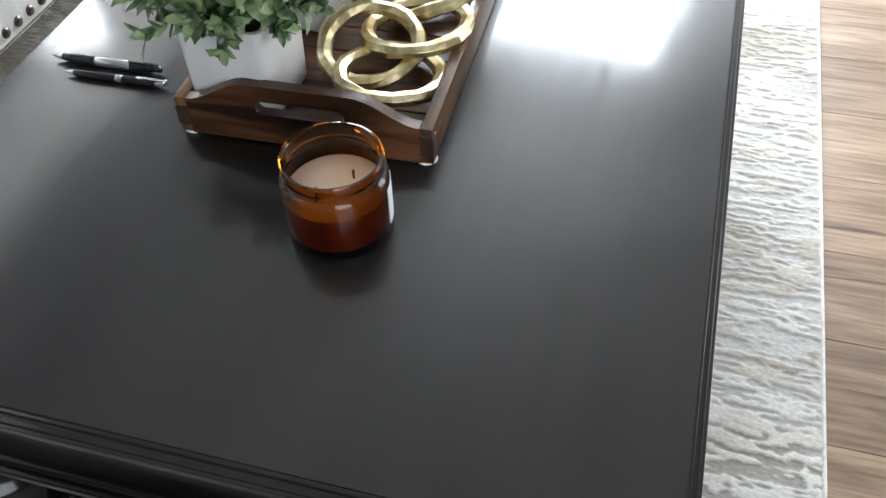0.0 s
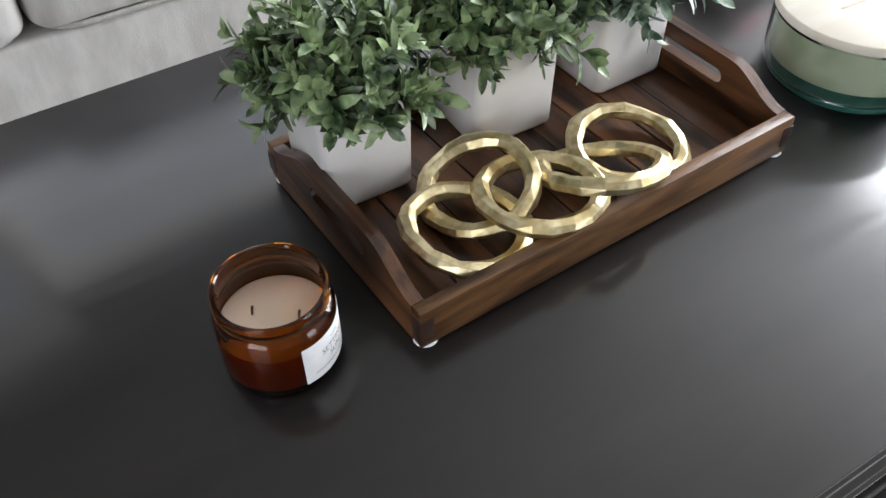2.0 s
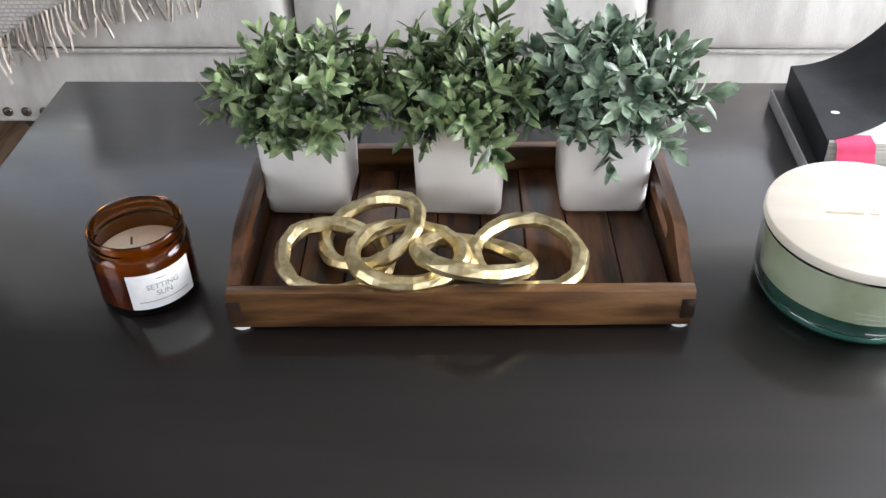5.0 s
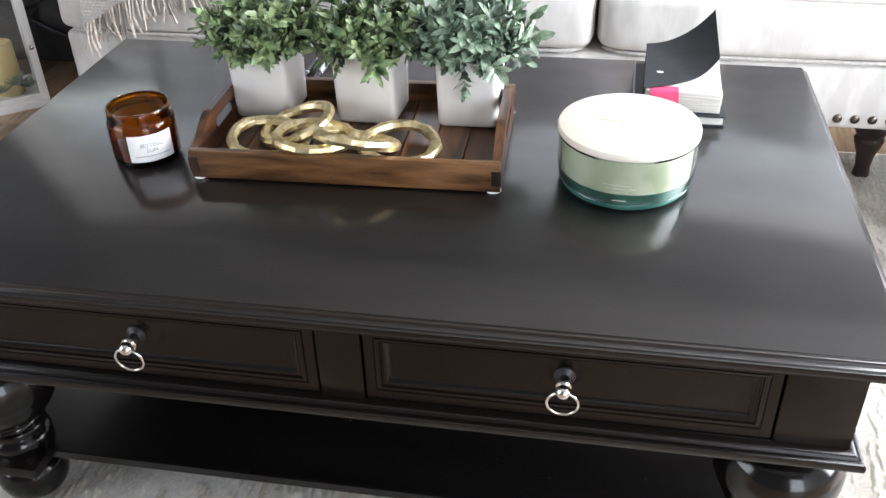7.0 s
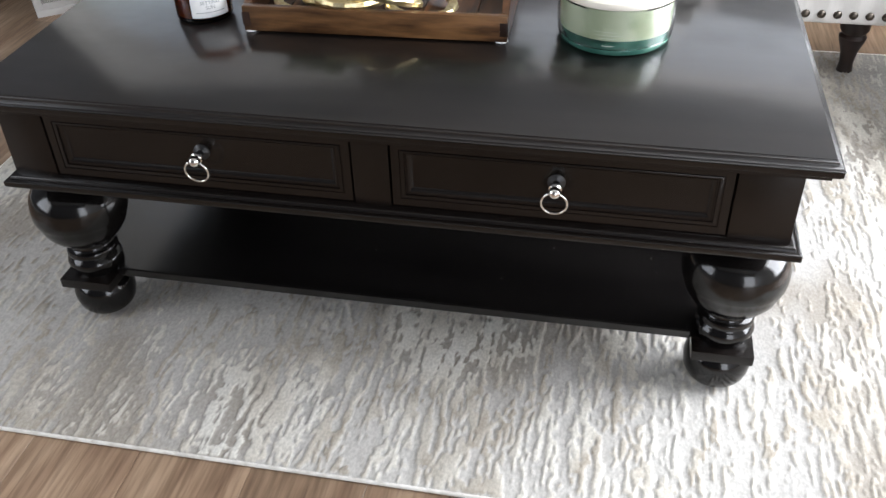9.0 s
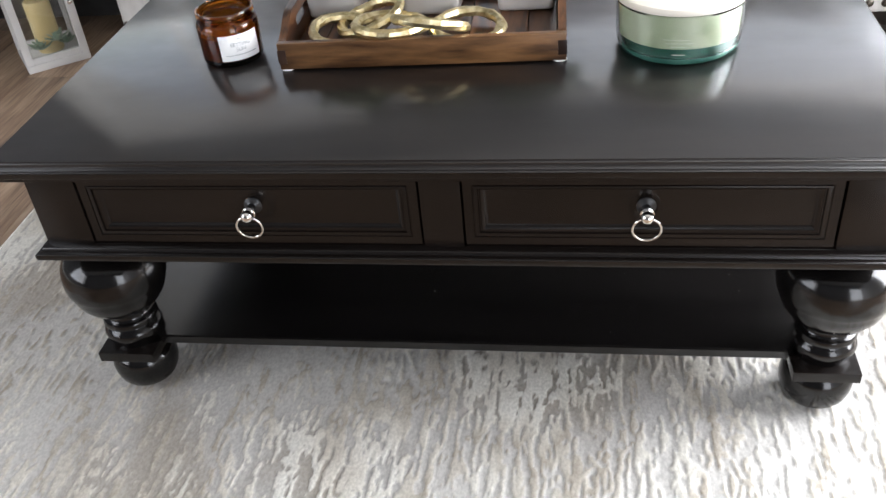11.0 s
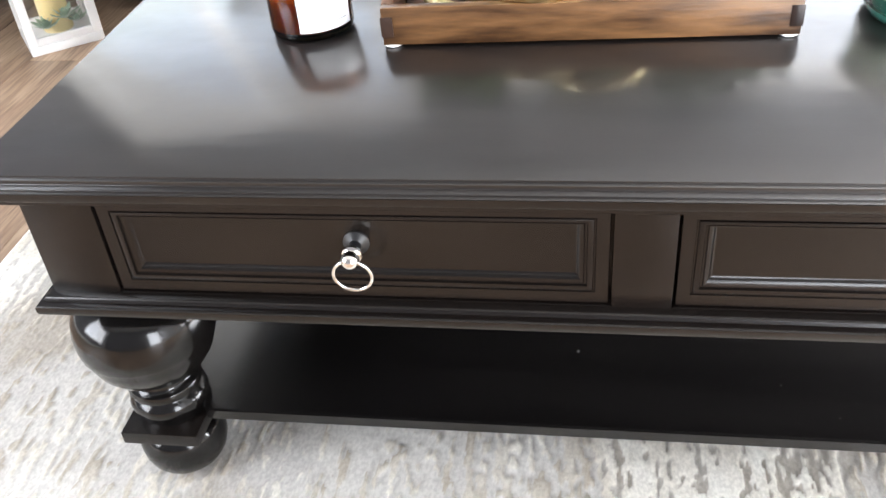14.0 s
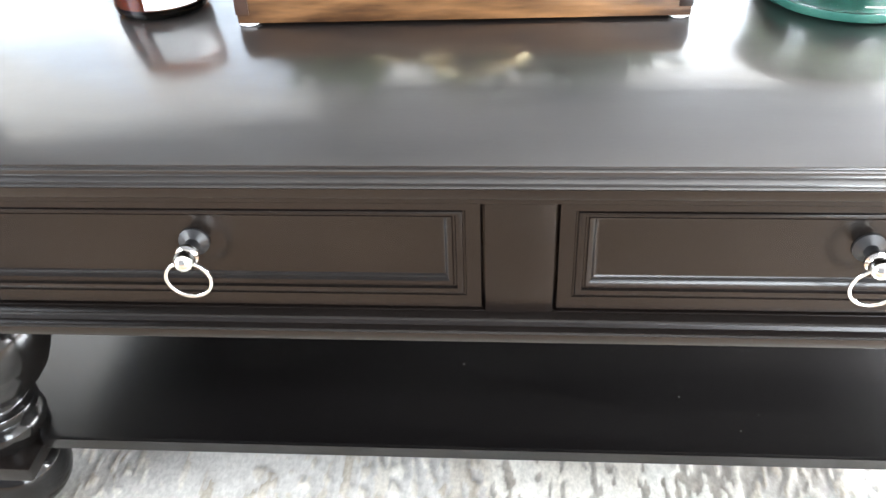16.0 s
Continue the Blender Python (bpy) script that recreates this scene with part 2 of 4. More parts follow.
# Wall tone is set dark to keep the tabletop's reflections dark.
WALL_DARK = mat("charcoal_wall_paint", (0.085, 0.088, 0.095), (0.105, 0.108, 0.116), 3, 0.8, 0.05, bump=0.1, bscale=300)
WALL_PAINT = mat("wall_paint", (0.6, 0.61, 0.62), (0.66, 0.67, 0.68), 3, 0.8, 0.05, bump=0.1, bscale=300)
# Ceiling is unseen; its tone is lowered to dim the tabletop's reflection.
CEILING_PAINT = mat("ceiling_paint", (0.33, 0.33, 0.32), (0.37, 0.37, 0.36), 3, 0.9, 0.05, bump=0.15, bscale=200)
CLEAR = glass("clear_glass", (0.97, 0.98, 0.98), 0.0)
CANDLE_YELLOW = mat("ivory_candle", (0.7, 0.55, 0.25), (0.8, 0.66, 0.36), 10, 0.5, 0.06)
NAVY_PAINT = mat("charcoal_paint", (0.010, 0.012, 0.016), (0.02, 0.024, 0.032), 10, 0.35, 0.08, bump=0.05)
METAL_BLACK = mat("black_metal", (0.008, 0.008, 0.009), (0.016, 0.016, 0.017), 30, 0.4, 0.1)


def plank_material():
    """Rustic oak plank: long grain, broad shade per board, dark checks and knots."""
    m, n, l, p = shader("floor_plank")
    co = n.new("ShaderNodeTexCoord")
    rnd = n.new("ShaderNodeObjectInfo").outputs["Random"]
    off = n.new("ShaderNodeVectorMath")
    off.operation = "SCALE"
    off.inputs[0].default_value = (17.3, 23.1, 5.7)
    l.new(rnd, off.inputs["Scale"])

    def field(scale, stretch, detail, warp=0.0):
        mp = n.new("ShaderNodeMapping")
        mp.inputs["Scale"].default_value = stretch
        l.new(co.outputs["Object"], mp.inputs["Vector"])
        l.new(off.outputs[0], mp.inputs["Location"])
        t = n.new("ShaderNodeTexNoise")
        t.inputs["Scale"].default_value, t.inputs["Detail"].default_value, t.inputs["Distortion"].default_value = scale, detail, warp
        l.new(mp.outputs[0], t.inputs["Vector"])
        return t.outputs[0]

    def ramp(src, stops):
        q = n.new("ShaderNodeValToRGB")
        while len(q.color_ramp.elements) < len(stops):
            q.color_ramp.elements.new(0.5)
        for e, (pos, c) in zip(q.color_ramp.elements, stops):
            e.position, e.color = pos, (*c, 1)
        l.new(src, q.inputs[0])
        return q.outputs[0]

    def times(a, b):
        q = n.new("ShaderNodeMix")
        q.data_type, q.blend_type = "RGBA", "MULTIPLY"
        q.inputs[0].default_value = 1.0
        l.new(a, q.inputs[6])
        l.new(b, q.inputs[7])
        return q.outputs[2]
    fine = field(30, (5, 0.3, 1), 8)
    broad = ramp(field(5, (3.2, 0.45, 1), 4, 0.8), [(0.34, (0.21, 0.132, 0.085)), (0.5, (0.33, 0.225, 0.148)), (0.66, (0.42, 0.3, 0.205))])
    grain = ramp(fine, [(0.36, (0.7, 0.68, 0.66)), (0.6, (1.08, 1.08, 1.08))])
    checks = ramp(field(7, (6, 0.35, 1), 3, 0.5), [(0.26, (0.3, 0.27, 0.25)), (0.34, (1, 1, 1))])
    shade = ramp(rnd, [(0.0, (0.8, 0.8, 0.8)), (1.0, (1.12, 1.12, 1.12))])
    l.new(times(times(broad, grain), times(checks, shade)), p.inputs["Base Color"])
    p.inputs["Roughness"].default_value = 0.45
    bp = n.new("ShaderNodeBump")
    bp.inputs["Strength"].default_value, bp.inputs["Distance"].default_value = 0.3, 0.001
    l.new(fine, bp.inputs["Height"])
    l.new(bp.outputs[0], p.inputs["Normal"])
    return m


PLANK = plank_material()
GROUT = mat("floor_under", (0.03, 0.02, 0.014), None, 10, 0.9)


def rug_material():
    """Dyed by the height of the pile: grey ground, cream and beige raised strokes."""
    m, n, l, p = shader("distressed_rug")
    co = n.new("ShaderNodeTexCoord")

    def field(scale, stretch, detail=5.0):
        mp = n.new("ShaderNodeMapping")
        mp.inputs["Scale"].default_value = stretch
        l.new(co.outputs["Object"], mp.inputs["Vector"])
        t = n.new("ShaderNodeTexNoise")
        t.inputs["Scale"].default_value, t.inputs["Detail"].default_value = scale, detail
        l.new(mp.outputs[0], t.inputs["Vector"])
        return t.outputs[0]

    def ramp(src, stops):
        r = n.new("ShaderNodeValToRGB")
        while len(r.color_ramp.elements) < len(stops):
            r.color_ramp.elements.new(0.5)
        for e, (pos, c) in zip(r.color_ramp.elements, stops):
            e.position, e.color = pos, (*c, 1)
        l.new(src, r.inputs[0])
        return r.outputs[0]

    def mix(kind, fac, a, b):
        q = n.new("ShaderNodeMix")
        q.data_type, q.blend_type = "RGBA", kind
        if isinstance(fac, float):
            q.inputs[0].default_value = fac
        else:
            l.new(fac, q.inputs[0])
        l.new(a, q.inputs[6])
        l.new(b, q.inputs[7])
        return q.outputs[2]

    fine = field(240, (1, 0.6, 1), 3)
    raised = ramp(field(5.5, (1, 0.5, 1), 5), [(0.38, (0.68, 0.662, 0.615)), (0.46, (0.60, 0.567, 0.505)), (0.54, (0.37, 0.33, 0.275)), (0.63, (0.62, 0.595, 0.54))])
    ground = ramp(field(3.2, (1, 0.6, 1), 3), [(0.4, (0.36, 0.33, 0.29)), (0.48, (0.47, 0.455, 0.435)), (0.6, (0.53, 0.515, 0.49))])
    xyz = n.new("ShaderNodeSeparateXYZ")
    l.new(co.outputs["Object"], xyz.inputs[0])
    h = n.new("ShaderNodeMapRange")
    h.inputs["From Min"].default_value, h.inputs["From Max"].default_value = 0.0060, 0.0074
    l.new(xyz.outputs[2], h.inputs["Value"])
    speck = ramp(fine, [(0.38, (0.87, 0.87, 0.86)), (0.62, (1.07, 1.07, 1.06))])
    colour = mix("MULTIPLY", 1.0, mix("MIX", h.outputs[0], ground, raised), speck)
    l.new(colour, p.inputs["Base Color"])
    p.inputs["Roughness"].default_value = 0.95
    p.inputs["Sheen Weight"].default_value = 0.15
    bp = n.new("ShaderNodeBump")
    bp.inputs["Strength"].default_value, bp.inputs["Distance"].default_value = 0.3, 0.001
    l.new(fine, bp.inputs["Height"])
    l.new(bp.outputs[0], p.inputs["Normal"])
    return m


RUG = rug_material()


def greek_material():
    """Charcoal and white key pattern: stepped bars on a tilted grid."""
    m, n, l, p = shader("key_pattern_fabric")
    co = n.new("ShaderNodeTexCoord")
    mp = n.new("ShaderNodeMapping")
    mp.inputs["Scale"].default_value = (25, 25, 25)
    mp.inputs["Rotation"].default_value = (0, radians(45), 0)
    l.new(co.outputs["Object"], mp.inputs["Vector"])
    sx = n.new("ShaderNodeSeparateXYZ")
    l.new(mp.outputs[0], sx.inputs[0])

    def op(kind, a, b=None):
        q = n.new("ShaderNodeMath")
        q.operation = kind
        for i, v in enumerate((a, b)):
            if v is None:
                continue
            if isinstance(v, (int, float)):
                q.inputs[i].default_value = v
            else:
                l.new(v, q.inputs[i])
        return q.outputs[0]

    u, v = op("MULTIPLY", sx.outputs[0], 0.5), op("MULTIPLY", sx.outputs[2], 0.5)
    cell = op("ADD", op("FLOOR", u), op("FLOOR", v))
    odd = op("GREATER_THAN", op("FRACT", op("ABSOLUTE", op("MULTIPLY", cell, 0.5))), 0.25)
    fu, fv = op("SUBTRACT", op("FRACT", u), 0.5), op("SUBTRACT", op("FRACT", v), 0.5)
    flip = op("SUBTRACT", op("MULTIPLY", odd, 2.0), 1.0)
    turn = op("DIVIDE", op("ARCTAN2", fv, op("MULTIPLY", fu, flip)), 2 * math.pi)
    ring = op("MULTIPLY", op("MAXIMUM", op("ABSOLUTE", fu), op("ABSOLUTE", fv)), 4.0)
    pick = op("GREATER_THAN", op("FRACT", op("ADD", ring, op("ADD", turn, 1.0))), 0.5)
    r = n.new("ShaderNodeValToRGB")
    r.color_ramp.interpolation = "CONSTANT"
    r.color_ramp.elements[0].color, r.color_ramp.elements[1].color = (0.11, 0.11, 0.12, 1), (0.56, 0.56, 0.56, 1)
    r.color_ramp.elements[1].position = 0.5
    l.new(pick, r.inputs[0])
    l.new(r.outputs[0], p.inputs["Base Color"])
    p.inputs["Roughness"].default_value = 0.9
    t = n.new("ShaderNodeTexNoise")
    t.inputs["Scale"].default_value = 300
    bp = n.new("ShaderNodeBump")
    bp.inputs["Strength"].default_value, bp.inputs["Distance"].default_value = 0.4, 0.002
    l.new(t.outputs[0], bp.inputs["Height"])
    l.new(bp.outputs[0], p.inputs["Normal"])
    return m


GREEK = greek_material()


# ---- mesh helpers ----
def finish(bm, name, material, smooth=True):
    bmesh.ops.recalc_face_normals(bm, faces=bm.faces)
    me = bpy.data.meshes.new(name)
    bm.to_mesh(me)
    bm.free()
    me.materials.append(material)
    if smooth:
        me.shade_smooth()
        me.set_sharp_from_angle(angle=radians(38))
    return me


def part(name, bm, material, parent, label="", m=None, smooth=True):
    """One mesh object under a thing or part; the geometry is in the parent's space."""
    ob = new(name, finish(bm, name, material, smooth) if isinstance(bm, bmesh.types.BMesh) else bm)
    ob.parent = parent
    if m is not None:
        ob.matrix_basis = m
    return tagged(ob, label)


def thing(name, label, category, m=None, group="", kind=""):
    ob = new(name)
    ob.empty_display_size = 0.05
    if m is not None:
        ob.matrix_basis = m
    return tagged(ob, label, category, group, kind)


def solid(name, bm, material, label, category, m=None, group="", kind=""):
    ob = new(name, finish(bm, name, material))
    if m is not None:
        ob.matrix_basis = m
    return tagged(ob, label, category, group, kind)


def box(x0, x1, y0, y1, z0, z1, bevel=0.0, seg=2, bm=None):
    out = bm or bmesh.new()
    b = bmesh.new()
    bmesh.ops.create_cube(b, size=1)
    for v in b.verts:
        v.co = Vector(((x0 + x1) / 2 + v.co.x * (x1 - x0), (y0 + y1) / 2 + v.co.y * (y1 - y0), (z0 + z1) / 2 + v.co.z * (z1 - z0)))
    if bevel:
        bmesh.ops.bevel(b, geom=b.edges[:], offset=bevel, segments=seg, affect="EDGES", profile=0.6)
    me = bpy.data.meshes.new("tmp")
    b.to_mesh(me)
    b.free()
    out.from_mesh(me)
    bpy.data.meshes.remove(me)
    return out


def lathe(profile, seg=32, bm=None, m=None):
    """Turned shape about z from (radius, height) pairs."""
    bm = bm or bmesh.new()
    rings = []
    for r, z in profile:
        if r < 1e-5:
            rings.append([bm.verts.new((0, 0, z))])
        else:
            rings.append([bm.verts.new((r * math.cos(2 * math.pi * i / seg), r * math.sin(2 * math.pi * i / seg), z)) for i in range(seg)])
    for a, b in zip(rings, rings[1:]):
        for i in range(seg):
            j = (i + 1) % seg
            if len(a) == 1 and len(b) == 1:
                continue
            if len(a) == 1:
                bm.faces.new((a[0], b[i], b[j]))
            elif len(b) == 1:
                bm.faces.new((a[i], b[0], a[j]))
            else:
                bm.faces.new((a[i], b[i], b[j], a[j]))
    if m is not None:
        bm.transform(m)
    return bm


def frame_solid(x0, x1, y0, y1, profile, bm=None, cap=True):
    """A slab whose edge follows (outset, height) pairs, mitred at the corners."""
    bm = bm or bmesh.new()
    rings = []
    for o, z in profile:
        rings.append([bm.verts.new(c) for c in ((x0 - o, y0 - o, z), (x1 + o, y0 - o, z), (x1 + o, y1 + o, z), (x0 - o, y1 + o, z))])
    for a, b in zip(rings, rings[1:]):
        for i in range(4):
            bm.faces.new((a[i], a[(i + 1) % 4], b[(i + 1) % 4], b[i]))
    if cap:
        bm.faces.new(rings[0])
        bm.faces.new(rings[-1])
    return bm


def tube(path, radius, seg=8, closed=False, bm=None, cap=True):
    bm = bm or bmesh.new()
    pts = [Vector(p) for p in path]
    n = len(pts)
    rings, up = [], Vector((0.13, 0.2, 1)).normalized()
    for i, p in enumerate(pts):
        a = pts[(i - 1) % n] if closed or i else p
        b = pts[(i + 1) % n] if closed or i < n - 1 else p
        d = (b - a).normalized()
        s = d.cross(up)
        s = s.normalized() if s.length > 1e-4 else d.orthogonal().normalized()
        t = s.cross(d)
        r = radius(i / max(1, n - 1)) if callable(radius) else radius
        rings.append([bm.verts.new(p + r * (math.cos(2 * math.pi * k / seg) * s + math.sin(2 * math.pi * k / seg) * t)) for k in range(seg)])
    for i in range(n if closed else n - 1):
        a, b = rings[i], rings[(i + 1) % n]
        for k in range(seg):
            bm.faces.new((a[k], a[(k + 1) % seg], b[(k + 1) % seg], b[k]))
    if cap and not closed:
        bm.faces.new(rings[0])
        bm.faces.new(rings[-1])
    return bm


def puffy(cx, cy, cz, sx, sy, sz, e1=0.35, e2=0.3, crown=0.0, nu=40, nv=20, wrinkle=0.0, seed=0.0):
    """A stuffed block: a superellipsoid with a raised crown and soft unevenness."""
    bm = bmesh.new()

    def pw(c, e):
        return math.copysign(abs(c) ** e, c)
    rows = []
    for j in range(nv + 1):
        a = -math.pi / 2 + math.pi * j / nv
        row = []
        for i in range(nu):
            b = 2 * math.pi * i / nu
            x, y, z = pw(math.cos(a), e1) * pw(math.cos(b), e2), pw(math.cos(a), e1) * pw(math.sin(b), e2), pw(math.sin(a), e1)
            if z > 0:
                z *= 1 + crown * (1 - x * x) * (1 - y * y)
            v = Vector((cx + x * sx / 2, cy + y * sy / 2, cz + z * sz / 2))
            if wrinkle:
                v += Vector((x, y, z)) * wrinkle * noise.noise(v * 6 + Vector((seed, 0, 0)))
            row.append(bm.verts.new(v))
            if j in (0, nv):
                break
        rows.append(row)
    for j in range(nv):
        a, b = rows[j], rows[j + 1]
        for i in range(nu):
            k = (i + 1) % nu
            if len(a) == 1:
                bm.faces.new((a[0], b[k], b[i]))
            elif len(b) == 1:
                bm.faces.new((a[i], a[k], b[0]))
            else:
                bm.faces.new((a[i], a[k], b[k], b[i]))
    return bm


def sheet(fn, nu, nv, thick=0.0, bm=None):
    """A grid from fn(u, v) with u, v in 0..1; thick gives it a second side."""
    bm = bm or bmesh.new()
    g = [[bm.verts.new(fn(i / nu, j / nv)) for j in range(nv + 1)] for i in range(nu + 1)]
    faces = [bm.faces.new((g[i][j], g[i + 1][j], g[i + 1][j + 1], g[i][j + 1])) for i in range(nu) for j in range(nv)]
    if thick:
        bmesh.ops.recalc_face_normals(bm, faces=faces)
        bmesh.ops.solidify(bm, geom=faces, thickness=thick)
    return bm


def text_mesh(body, size, material, parent, name, m, bend=0.0):
    """Flat lettering in the built-in font, turned to a mesh; bend: radius of the jar that it follows."""
    cu = bpy.data.curves.new(name, "FONT")
    cu.body, cu.size, cu.align_x, cu.align_y = body, size, "CENTER", "CENTER"
    ob = bpy.data.objects.new(name, cu)
    me = bpy.data.meshes.new_from_object(ob)
    bpy.data.objects.remove(ob)
    if bend:
        for v in me.vertices:
            a = v.co.x / bend
            v.co = Vector((bend * math.sin(a), -bend * math.cos(a), v.co.y))
    me.materials.clear()
    me.materials.append(material)
    ob = new(name, me)
    ob.parent, ob.matrix_basis = parent, m
    return ob


# ---- structure ----
x0, x1, y0, y1, H = ROOM


def wall_bm(axis, at0, at1, lo, hi, holes):
    """A wall between at0 and at1 on one axis with window holes (lo, hi, z0, z1)."""
    bm = bmesh.new()

    def slab(a, b, z0, z1):
        if b - a < 1e-4 or z1 - z0 < 1e-4:
            return
        if axis == "x":
            box(at0, at1, a, b, z0, z1, bm=bm)
        else:
            box(a, b, at0, at1, z0, z1, bm=bm)
    cur = lo
    for a, b, z0, z1 in sorted(holes):
        slab(cur, a, 0, H)
        slab(a, b, 0, z0)
        slab(a, b, z1, H)
        cur = b
    slab(cur, hi, 0, H)
    return bm


solid("wall_east", wall_bm("x", x1, x1 + 0.14, y0 - 0.14, y1 + 0.14, [EAST_WINDOW]), WALL_PAINT, "light grey painted wall with a tall window", "wall", kind="structure")
solid("wall_west", wall_bm("x", x0 - 0.14, x0, y0 - 0.14, y1 + 0.14, [WEST_FILL]), WALL_DARK, "charcoal grey painted wall", "wall", kind="structure")
solid("wall_north", wall_bm("y", y1, y1 + 0.14, x0, x1, [NORTH_SIDE, NORTH_WINDOW]), WALL_DARK, "charcoal grey painted wall behind the sofa", "wall", kind="structure")
solid("wall_south", wall_bm("y", y0 - 0.14, y0, x0, x1, [SOUTH_FILL]), WALL_DARK, "charcoal grey painted wall", "wall", kind="structure")
solid("ceiling", box(x0 - 0.14, x1 + 0.14, y0 - 0.14, y1 + 0.14, H, H + 0.12), CEILING_PAINT, "pale grey painted flat ceiling", "ceiling", kind="structure")
solid("ground", box(-60, 60, -60, 60, -0.5, -0.3), GROUT, "dark ground outside the house", "ground", kind="structure")


def window(name, axis, at, a, b, z0, z1):
    w = thing(name, "unseen white framed window with clear glass", "window", kind="structure")

    def bar(p, q, r, s, n, material=WHITE_PAINT, t=0.05):
        if axis == "x":
            part(n, box(at, at + t, p, q, r, s, 0.004), material, w)
        else:
            part(n, box(p, q, at, at + t, r, s, 0.004), material, w)
    f = 0.05
    bar(a, a + f, z0, z1, "window_frame")
    bar(b - f, b, z0, z1, "window_frame")
    bar(a + f, b - f, z0, z0 + f, "window_frame")
    bar(a + f, b - f, z1 - f, z1, "window_frame")
    c = (a + b) / 2
    bar(c - 0.02, c + 0.02, z0 + f, z1 - f, "mullion")
    for p, q in ((a + f, c - 0.02), (c + 0.02, b - f)):
        bar(p, q, z0 + f, z1 - f, "pane", CLEAR, 0.006)
    for o in w.children:
        if o.name.startswith("pane"):
            o.visible_shadow = False


window("window_1", "x", x1 + 0.06, *EAST_WINDOW)
window("window_3", "y", y1 + 0.06, *NORTH_WINDOW)
window("window_4", "y", y1 + 0.06, *NORTH_SIDE)
window("fill_window_west", "x", x0 - 0.11, *WEST_FILL)
window("fill_window_southeast", "y", y0 - 0.11, *SOUTH_FILL)

for nm, b in (("baseboard_west", (x0, x0 + 0.016, y0, y1, 0, 0.13)), ("baseboard_north", (x0 + 0.018, x1 - 0.018, y1 - 0.016, y1, 0, 0.13)),
              ("baseboard_east", (x1 - 0.016, x1, y0, y1 - 0.018, 0, 0.13))):
    solid(nm, box(*b, 0.004), WHITE_PAINT, "white painted baseboard along the wall", "baseboard", kind="structure")

RUG_RECT = (-1.05, 1.0, -0.219, 1.378)


def rug():
    a, b, c, d = RUG_RECT
    nx, ny = 800, 400
    xs, ys = np.linspace(a, b, nx + 1), np.linspace(c, d, ny + 1)
    verts = []
    for x in xs:
        for y in ys:
            w = 0.006 * noise.noise(Vector((x * 9, y * 9, 7.7)))
            big = noise.noise(Vector((x * 5.0, y * 2.2, 3.3)))
            st = noise.noise(Vector(((x + w) * 96, y * 17, 1.7))) + 0.8 * noise.noise(Vector(((x + w) * 150, y * 52, 5.1))) + 0.4 * noise.noise(Vector(((x + w) * 240, y * 95, 8.8)))
            f = noise.noise(Vector((x * 190, y * 110, 4.2)))
            k = min(1.0, max(0.0, 0.5 + 3.6 * (st + 0.8 * big + 0.1)))
            e = min(x - a, b - x, y - c, d - y)
            z = 0.0055 + (0.0023 * k * k * (3 - 2 * k) + 0.0005 * f) * min(1, e / 0.006)
            verts.append((x, y, z))
    faces = [(i * (ny + 1) + j, (i + 1) * (ny + 1) + j, (i + 1) * (ny + 1) + j + 1, i * (ny + 1) + j + 1) for i in range(nx) for j in range(ny)]
    me = bpy.data.meshes.new("rug_surface")
    me.from_pydata(verts, [], faces)
    me.materials.append(RUG)
    me.shade_smooth()
    r = thing("rug", "pale grey and cream distressed low-pile area rug", "rug")
    ob = new("rug_surface", me)
    ob.parent = r
    bind = bmesh.new()
    tube([(a, c, 0.004), (b, c, 0.004)], 0.0032, 8, bm=bind)
    tube([(a, d, 0.004), (b, d, 0.004)], 0.0032, 8, bm=bind)
    tube([(a, c, 0.004), (a, d, 0.004)], 0.0032, 8, bm=bind)
    tube([(b, c, 0.004), (b, d, 0.004)], 0.0032, 8, bm=bind)
    part("binding", bind, WHITE_FRINGE, r, "cream bound edge")


rug()

# ---- coffee table ----
TX0, TX1, TY0, TY1, TZ = -0.633, 0.578, 0.0, 0.748, 0.48
BX0, BX1, BY0, BY1 = -0.604, 0.553, 0.016, 0.732
table = thing("coffee_table", "large black-brown lacquered coffee table with two drawers and turned legs", "coffee table", pose((TX0 + TX1) / 2, (TY0 + TY1) / 2, 0.0))
TO = Vector(((TX0 + TX1) / 2, (TY0 + TY1) / 2, 0.0))


def tpart(name, bm, material, label="", parent=None):
    bm.transform(Matrix.Translation(-TO))
    return part(name, bm, material, parent or table, label)


top_edge = [(-0.02, 0.4677), (0.0122, 0.4677), (0.0128, 0.4681), (0.0122, 0.4687), (0.0098, 0.4692), (0.0096, 0.4705), (0.009, 0.4711), (0.0046, 0.4727), (0.0042, 0.4733), (0.0042, 0.4766), (0.0037, 0.4772), (0.0011, 0.4779), (0.0008, 0.4784), (0.0008, 0.4797), (0.0, TZ)]
tpart("tabletop", frame_solid(TX0, TX1, TY0, TY1, top_edge), LACQUER, "satin black-brown top with a moulded edge")
# Lower edge split off to carry the darker tone of its shaded face.
under_edge = [(-0.02, 0.4475), (0.0, 0.4475), (0.001, 0.4485), (0.001, 0.4525), (0.003, 0.4545), (0.0065, 0.4555), (0.0088, 0.4562), (0.0088, 0.4575), (0.0108, 0.4582), (0.0114, 0.459), (0.0118, 0.4668), (0.0112, 0.4675)]
tpart("edge_band", frame_solid(TX0, TX1, TY0, TY1, under_edge), LACQUER_FRONT_SHADED)
tpart("apron_core", box(BX0 + 0.012, BX1 - 0.012, BY0 + 0.014, BY1 - 0.012, 0.329, 0.446), LACQUER_FRONT_SHADED)
